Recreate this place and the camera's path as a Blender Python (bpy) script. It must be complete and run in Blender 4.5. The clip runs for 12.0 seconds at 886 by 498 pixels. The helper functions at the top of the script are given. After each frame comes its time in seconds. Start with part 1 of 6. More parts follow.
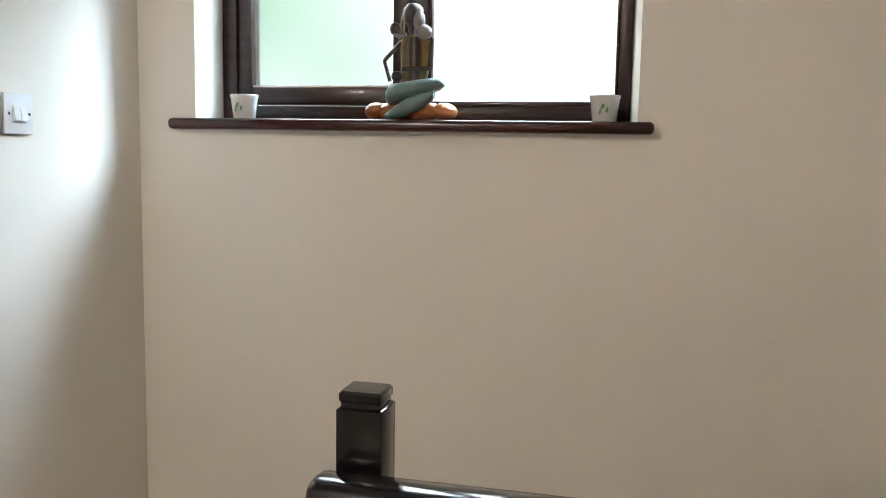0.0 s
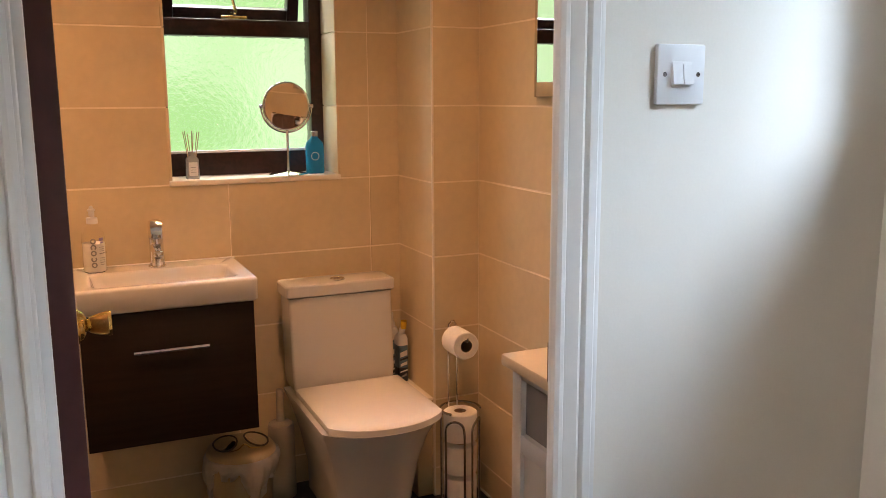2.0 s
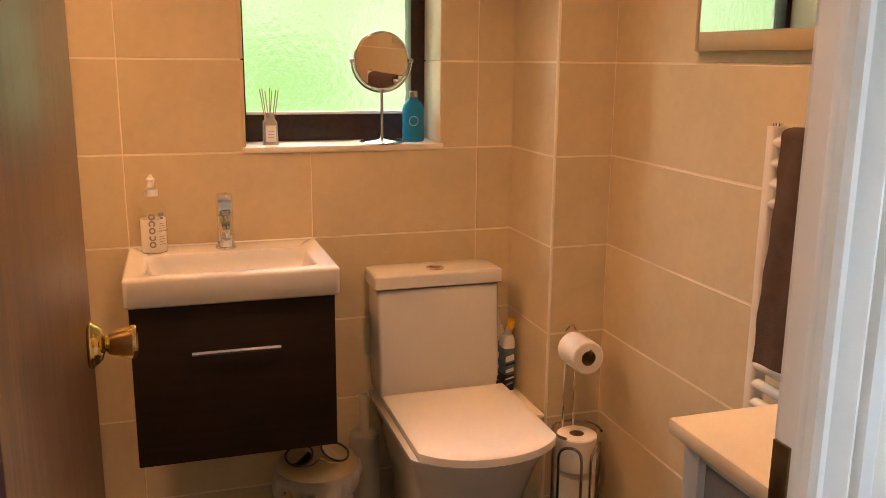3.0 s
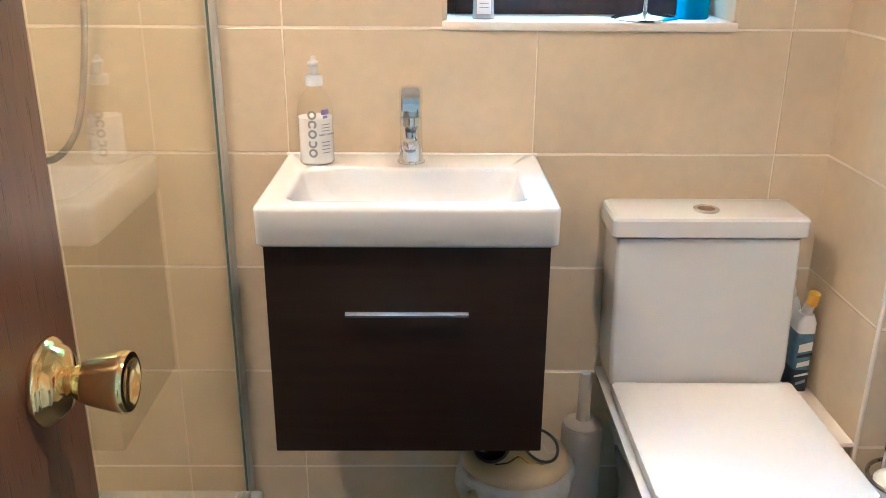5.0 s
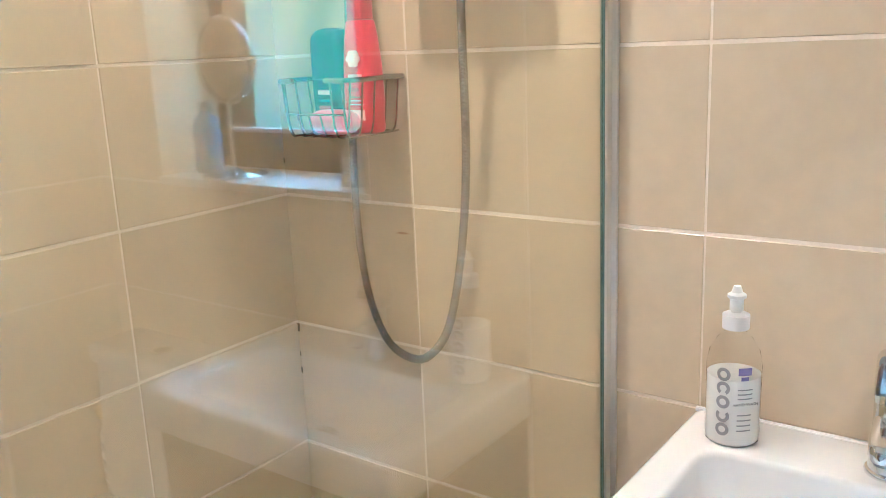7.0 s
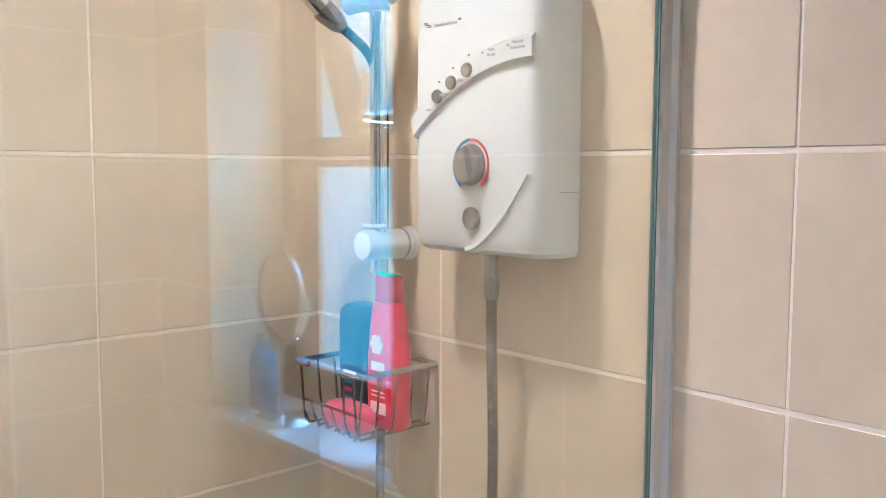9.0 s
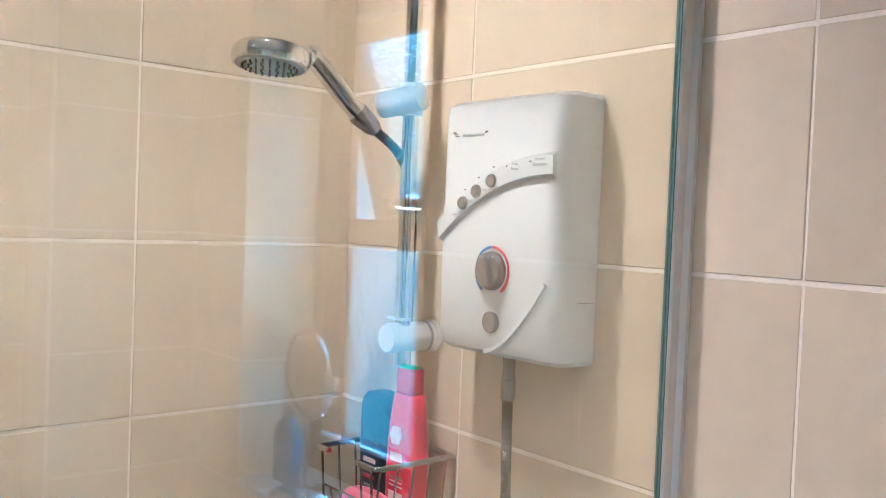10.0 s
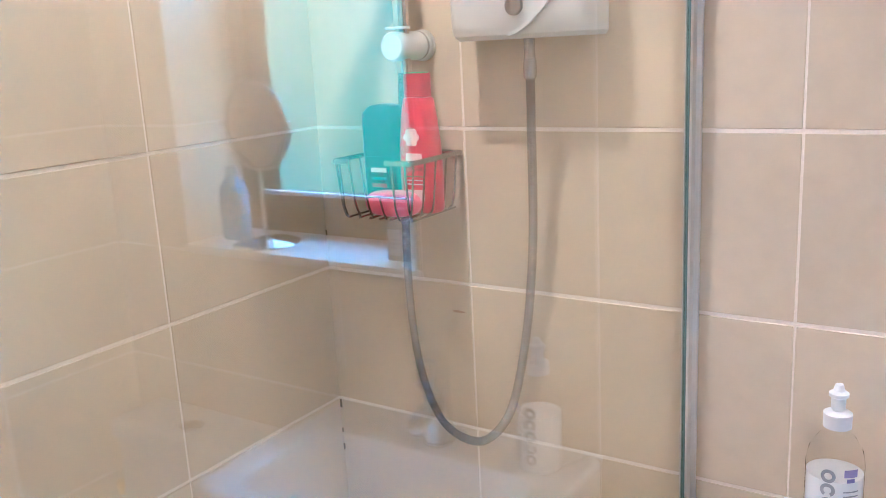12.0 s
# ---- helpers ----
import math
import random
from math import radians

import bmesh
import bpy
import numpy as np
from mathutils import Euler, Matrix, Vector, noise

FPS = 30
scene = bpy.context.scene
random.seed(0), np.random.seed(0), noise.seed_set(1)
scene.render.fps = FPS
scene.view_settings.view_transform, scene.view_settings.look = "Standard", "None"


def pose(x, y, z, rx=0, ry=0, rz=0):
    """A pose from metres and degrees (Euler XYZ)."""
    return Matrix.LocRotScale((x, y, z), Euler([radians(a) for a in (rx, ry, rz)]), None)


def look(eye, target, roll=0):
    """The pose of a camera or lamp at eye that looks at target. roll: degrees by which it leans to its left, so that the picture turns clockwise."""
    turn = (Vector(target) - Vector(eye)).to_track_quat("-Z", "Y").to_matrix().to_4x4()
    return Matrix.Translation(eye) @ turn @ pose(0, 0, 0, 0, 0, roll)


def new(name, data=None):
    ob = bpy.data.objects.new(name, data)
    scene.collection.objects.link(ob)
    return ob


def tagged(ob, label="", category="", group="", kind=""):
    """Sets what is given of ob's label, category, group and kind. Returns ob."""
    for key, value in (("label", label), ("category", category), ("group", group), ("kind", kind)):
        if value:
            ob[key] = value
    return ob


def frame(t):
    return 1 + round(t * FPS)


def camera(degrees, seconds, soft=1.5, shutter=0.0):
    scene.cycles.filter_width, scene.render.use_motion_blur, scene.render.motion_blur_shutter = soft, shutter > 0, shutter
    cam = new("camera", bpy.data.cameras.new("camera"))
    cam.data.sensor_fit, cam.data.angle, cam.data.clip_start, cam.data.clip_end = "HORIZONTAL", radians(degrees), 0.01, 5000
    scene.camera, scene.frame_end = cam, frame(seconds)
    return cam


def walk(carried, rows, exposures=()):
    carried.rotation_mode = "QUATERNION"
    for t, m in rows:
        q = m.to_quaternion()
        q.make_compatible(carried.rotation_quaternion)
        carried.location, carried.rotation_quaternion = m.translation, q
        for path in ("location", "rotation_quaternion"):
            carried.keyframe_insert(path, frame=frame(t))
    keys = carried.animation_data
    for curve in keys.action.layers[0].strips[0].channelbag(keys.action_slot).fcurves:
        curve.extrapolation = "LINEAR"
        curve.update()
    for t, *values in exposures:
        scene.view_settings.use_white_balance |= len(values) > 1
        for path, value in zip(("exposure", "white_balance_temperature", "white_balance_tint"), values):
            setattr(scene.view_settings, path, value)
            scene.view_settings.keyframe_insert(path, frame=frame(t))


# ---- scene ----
cam = camera(54.5, 12.0, soft=0.6)
PATH = [
    (0, (0.22, 0.049, 1.363), (-0.253, 1.979, 1.134), 1.0),
    (0.5, (0.183, 0.284, 1.366), (-0.648, 2.089, 1.141), 0.9),
    (1, (0.132, 0.469, 1.397), (-1.077, 2.037, 1.116), 0.9),
    (1.3, (0.092, 0.569, 1.381), (-1.364, 1.909, 1.091), 0.3),
    (1.5, (0.084, 0.677, 1.402), (-1.529, 1.817, 1.085), 0.1),
    (2, (-0.072, 0.781, 1.392), (-1.869, 1.586, 1.045), -0.3),
    (2.5, (-0.326, 0.853, 1.405), (-2.166, 1.55, 1.049), -0.1),
    (3, (-0.556, 0.921, 1.369), (-2.417, 1.514, 0.939), 0.5),
    (3.2, (-0.646, 0.969, 1.36), (-2.515, 1.488, 0.872), 0.5),
    (4.8, (-1.194, 1.112, 1.268), (-3.071, 1.209, 0.585), 0.3),
    (5, (-1.265, 1.098, 1.286), (-3.143, 1.121, 0.599), 0.4),
    (5.5, (-1.431, 1.043, 1.283), (-3.301, 0.794, 0.621), 0.2),
    (6, (-1.613, 1.089, 1.33), (-3.389, 0.405, 0.714), -1.0),
    (6.5, (-1.754, 1.187, 1.368), (-3.389, 0.165, 0.835), -2.2),
    (7, (-1.879, 1.182, 1.379), (-3.449, 0.034, 0.911), -2.4),
    (7.5, (-2.048, 1.143, 1.433), (-3.547, -0.123, 1.044), -1.3),
    (7.7, (-2.094, 1.132, 1.462), (-3.56, -0.178, 1.096), -1.3),
    (9.3, (-2.207, 1.196, 1.627), (-3.526, -0.302, 1.492), 0.8),
    (9.5, (-2.204, 1.208, 1.649), (-3.509, -0.304, 1.542), 1.4),
    (10, (-2.192, 1.216, 1.662), (-3.477, -0.315, 1.6), 2.3),
    (10.5, (-2.167, 1.2, 1.621), (-3.457, -0.325, 1.531), 2.3),
    (11, (-2.063, 1.129, 1.57), (-3.473, -0.279, 1.396), 1.2),
    (11.5, (-1.953, 1.037, 1.53), (-3.512, -0.176, 1.216), -1.0),
    (12, (-1.857, 1.013, 1.49), (-3.479, -0.064, 1.033), -3.0),
]
EXPOSURES = [
    (0.0, 0.2, 6500, 15), (0.5, 0.0, 6600, 17), (1.0, -0.2, 6800, 20), (2.0, -0.05, 6350, 19), (2.6, 0.05, 6400, 18), (3.2, 0.18, 6800, 18),
    (4.8, 1.05, 3660, -6), (5.8, 0.95, 3640, -9), (6.5, 0.83, 3430, -9), (7.5, 0.88, 3230, -7), (9.3, 0.66, 3130, -3), (10.3, 0.60, 3130, -3), (11.2, 0.70, 3130, -2), (12.0, 0.82, 3160, 0),
]
walk(cam, [(t, look(eye, target, roll)) for t, eye, target, roll in PATH], EXPOSURES)

# ---- world and large lights ----
world = bpy.data.worlds.new("sky")
scene.world = world
world.use_nodes = True
_wn = world.node_tree.nodes
_sky = _wn.new("ShaderNodeTexSky")
_sky.sky_type, _sky.sun_disc = "NISHITA", False
_sky.sun_elevation, _sky.sun_rotation = radians(35), radians(20)
world.node_tree.links.new(_sky.outputs[0], _wn["Background"].inputs[0])
_wn["Background"].inputs[1].default_value = 0.12

SKY_NEAR, SKY_GLOW, GARDEN_GLOW = 1.1, 30.0, 1.3
# strength of the fill globe added out of view on the landing
FILL_GLOBE_GLOW = 80.0
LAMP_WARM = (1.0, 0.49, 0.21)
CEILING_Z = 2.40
# the middle lamp is added fill for the shower walls
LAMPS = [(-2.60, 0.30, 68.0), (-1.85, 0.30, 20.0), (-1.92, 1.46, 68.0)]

# sky light falling through the two windows
for place, target, size, tall, watts, tone in (((-4.4, 1.05, 3.4), (-3.08, 1.42, 1.45), 1.8, 1.8, 230.0, (0.86, 0.95, 1.0)), ((2.2, 4.8, 4.8), (-0.3, 2.3, 1.3), 1.5, 2.5, 640.0, (0.64, 0.84, 1.0))):
    sky_data = bpy.data.lights.new("window_skylight", "AREA")
    sky_data.shape, sky_data.size, sky_data.size_y, sky_data.energy, sky_data.color = "RECTANGLE", size, tall, watts, tone
    new("window_skylight", sky_data).matrix_world = look(place, target)

# ---- plan ----
XW, XD_IN, XD = -3.0, -1.215, -1.10      # window wall, door wall (bathroom face, landing face)
YS, YR, YN = 0.0, 2.09, 2.07             # shower wall, far bathroom wall, landing window wall
OPEN0, OPEN1, OPEN_TOP = 0.748, 1.464, 2.02
JOINT_Z, TW, TH = 0.861, 0.502, 0.252    # tile joint level and pitch
COL_X, COL_Y = -2.69, 1.916              # boxed pipe column
BW0, BW1, BWZ0, BWZ1 = 1.118, 1.692, 1.113, 2.121   # bathroom window opening
LW0, LW1, LWZ0, LWZ1 = -0.937, 0.175, 1.433, 2.22   # landing window opening
BASIN_TOP, LEDGE = 0.860, 0.364
TILE_T, GROUT = 0.008, 0.0009              # tile thickness, depth of the joints


# ---- materials ----
def mat(name, base, rough=0.5, metal=0.0, vary=0.08, scale=6.0, fine=80.0, bump=0.05, dist=0.002,
        stretch=(1, 1, 1), coat=0.0, per_object=0.0, trans=0.0, ior=1.45, rough_vary=0.0):
    m = bpy.data.materials.new(name)
    m.use_nodes = True
    n, l = m.node_tree.nodes, m.node_tree.links
    b = n["Principled BSDF"]
    b.inputs["Roughness"].default_value = rough
    b.inputs["Metallic"].default_value = metal
    b.inputs["IOR"].default_value = ior
    b.inputs["Coat Weight"].default_value = coat
    b.inputs["Coat Roughness"].default_value = 0.08
    b.inputs["Transmission Weight"].default_value = trans
    co = n.new("ShaderNodeTexCoord")
    mp = n.new("ShaderNodeMapping")
    mp.inputs["Scale"].default_value = stretch
    l.new(co.outputs["Object"], mp.inputs[0])
    big, small = n.new("ShaderNodeTexNoise"), n.new("ShaderNodeTexNoise")
    big.inputs["Scale"].default_value, small.inputs["Scale"].default_value = scale, fine
    big.inputs["Detail"].default_value, small.inputs["Detail"].default_value = 4, 3
    l.new(mp.outputs[0], big.inputs[0])
    l.new(mp.outputs[0], small.inputs[0])
    add = n.new("ShaderNodeMath")
    add.operation = "MULTIPLY_ADD"
    l.new(small.outputs[0], add.inputs[0])
    add.inputs[1].default_value = 0.45
    l.new(big.outputs[0], add.inputs[2])
    ramp = n.new("ShaderNodeMapRange")
    ramp.inputs["From Min"].default_value, ramp.inputs["From Max"].default_value = 0.4, 1.05
    ramp.inputs["To Min"].default_value, ramp.inputs["To Max"].default_value = 1 - vary, 1 + vary
    l.new(add.outputs[0], ramp.inputs[0])
    value = ramp.outputs[0]
    if per_object:
        info, rng = n.new("ShaderNodeObjectInfo"), n.new("ShaderNodeMapRange")
        rng.inputs["To Min"].default_value, rng.inputs["To Max"].default_value = 1 - per_object, 1 + per_object
        l.new(info.outputs["Random"], rng.inputs[0])
        mul = n.new("ShaderNodeMath")
        mul.operation = "MULTIPLY"
        l.new(value, mul.inputs[0])
        l.new(rng.outputs[0], mul.inputs[1])
        value = mul.outputs[0]
    hsv = n.new("ShaderNodeHueSaturation")
    hsv.inputs["Color"].default_value = (*base, 1)
    l.new(value, hsv.inputs["Value"])
    l.new(hsv.outputs[0], b.inputs["Base Color"])
    if rough_vary:
        rr = n.new("ShaderNodeMapRange")
        rr.inputs["From Min"].default_value, rr.inputs["From Max"].default_value = 0.3, 0.7
        rr.inputs["To Min"].default_value, rr.inputs["To Max"].default_value = max(0.02, rough - rough_vary), rough + rough_vary
        l.new(big.outputs[0], rr.inputs[0])
        l.new(rr.outputs[0], b.inputs["Roughness"])
    if bump:
        bp = n.new("ShaderNodeBump")
        bp.inputs["Strength"].default_value, bp.inputs["Distance"].default_value = bump, dist
        l.new(small.outputs[0], bp.inputs["Height"])
        l.new(bp.outputs[0], b.inputs["Normal"])
    return m


def glow(name, colour, strength):
    m = bpy.data.materials.new(name)
    m.use_nodes = True
    b = m.node_tree.nodes["Principled BSDF"]
    b.inputs["Base Color"].default_value = (0.8, 0.8, 0.8, 1)
    b.inputs["Emission Color"].default_value = (*colour, 1)
    b.inputs["Emission Strength"].default_value = strength
    return m


def outdoors(name, green, pale, near, sky, scale, threshold, z0, z1, tone=(0.78, 0.91, 1.0)):
    """Blurred garden near the horizon, bright overcast sky above it."""
    m = bpy.data.materials.new(name)
    m.use_nodes = True
    n, l = m.node_tree.nodes, m.node_tree.links
    n.remove(n["Principled BSDF"])
    em, co, no, mix, mr, sep, up, mix2, lift = (n.new("ShaderNode" + k) for k in ("Emission", "TexCoord", "TexNoise", "Mix", "MapRange", "SeparateXYZ", "MapRange", "Mix", "MapRange"))
    mix.data_type = mix2.data_type = "RGBA"
    no.inputs["Scale"].default_value, no.inputs["Detail"].default_value = scale, 5
    l.new(co.outputs["Object"], no.inputs[0])
    l.new(co.outputs["Object"], sep.inputs[0])
    mr.inputs["From Min"].default_value, mr.inputs["From Max"].default_value = threshold - 0.10, threshold + 0.10
    l.new(no.outputs[0], mr.inputs[0])
    l.new(mr.outputs[0], mix.inputs[0])
    mix.inputs[6].default_value, mix.inputs[7].default_value = (*green, 1), (*pale, 1)
    up.inputs["From Min"].default_value, up.inputs["From Max"].default_value = z0, z1
    l.new(sep.outputs[2], up.inputs[0])
    l.new(up.outputs[0], mix2.inputs[0])
    l.new(mix.outputs[2], mix2.inputs[6])
    mix2.inputs[7].default_value = (*tone, 1)
    l.new(mix2.outputs[2], em.inputs[0])
    lift.inputs["To Min"].default_value, lift.inputs["To Max"].default_value = near, sky
    l.new(up.outputs[0], lift.inputs[0])
    l.new(lift.outputs[0], em.inputs[1])
    l.new(em.outputs[0], n["Material Output"].inputs[0])
    return m


def obscured(name, scale, bump, rough=0.12):
    m = mat(name, (0.96, 1.0, 0.97), rough, trans=1.0, ior=1.3, vary=0.0, fine=scale, bump=bump, dist=0.012)
    return m


def wood(name, base, dark, rough, grain=26.0, coat=0.2, axis=2, lengths=0.06, pores=0.0):
    m = mat(name, base, rough, vary=0.12, scale=3, fine=120, bump=0.12, dist=0.001, coat=coat,
            stretch=tuple(lengths * 2 if i == axis else 1 for i in range(3)))
    n, l = m.node_tree.nodes, m.node_tree.links
    b = n["Principled BSDF"]
    co, mp, no, mix, mr = (n.new("ShaderNode" + k) for k in ("TexCoord", "Mapping", "TexNoise", "Mix", "MapRange"))
    mix.data_type = "RGBA"
    mp.inputs["Scale"].default_value = tuple(lengths if i == axis else 1 for i in range(3))
    l.new(co.outputs["Object"], mp.inputs[0])
    l.new(mp.outputs[0], no.inputs[0])
    no.inputs["Scale"].default_value, no.inputs["Detail"].default_value, no.inputs["Distortion"].default_value = grain, 6, 0.6
    mr.inputs["From Min"].default_value, mr.inputs["From Max"].default_value = 0.40, 0.62
    l.new(no.outputs[0], mr.inputs[0])
    l.new(mr.outputs[0], mix.inputs[0])
    old = b.inputs["Base Color"].links[0].from_socket
    mix.inputs[6].default_value = (*dark, 1)
    l.new(old, mix.inputs[7])
    if pores:
        mp2, no2, mr2, mix2 = (n.new("ShaderNode" + k) for k in ("Mapping", "TexNoise", "MapRange", "Mix"))
        mix2.data_type = "RGBA"
        mp2.inputs["Scale"].default_value = tuple(0.065 if i == axis else 1 for i in range(3))
        l.new(co.outputs["Object"], mp2.inputs[0])
        l.new(mp2.outputs[0], no2.inputs[0])
        no2.inputs["Scale"].default_value, no2.inputs["Detail"].default_value, no2.inputs["Distortion"].default_value = 300, 2, 0.4
        mr2.inputs["From Min"].default_value, mr2.inputs["From Max"].default_value = 0.61, 0.71
        mr2.inputs["To Max"].default_value = pores
        l.new(no2.outputs[0], mr2.inputs[0])
        l.new(mr2.outputs[0], mix2.inputs[0])
        l.new(mix.outputs[2], mix2.inputs[6])
        mix2.inputs[7].default_value = (*(c * 0.35 for c in dark), 1)
        l.new(mix2.outputs[2], b.inputs["Base Color"])
        bump = n.new("ShaderNodeBump")
        bump.invert = True
        bump.inputs["Strength"].default_value, bump.inputs["Distance"].default_value = 0.4, 0.0012
        l.new(mr2.outputs[0], bump.inputs["Height"])
        l.new(bump.outputs[0], b.inputs["Normal"])
        return m
    l.new(mix.outputs[2], b.inputs["Base Color"])
    return m


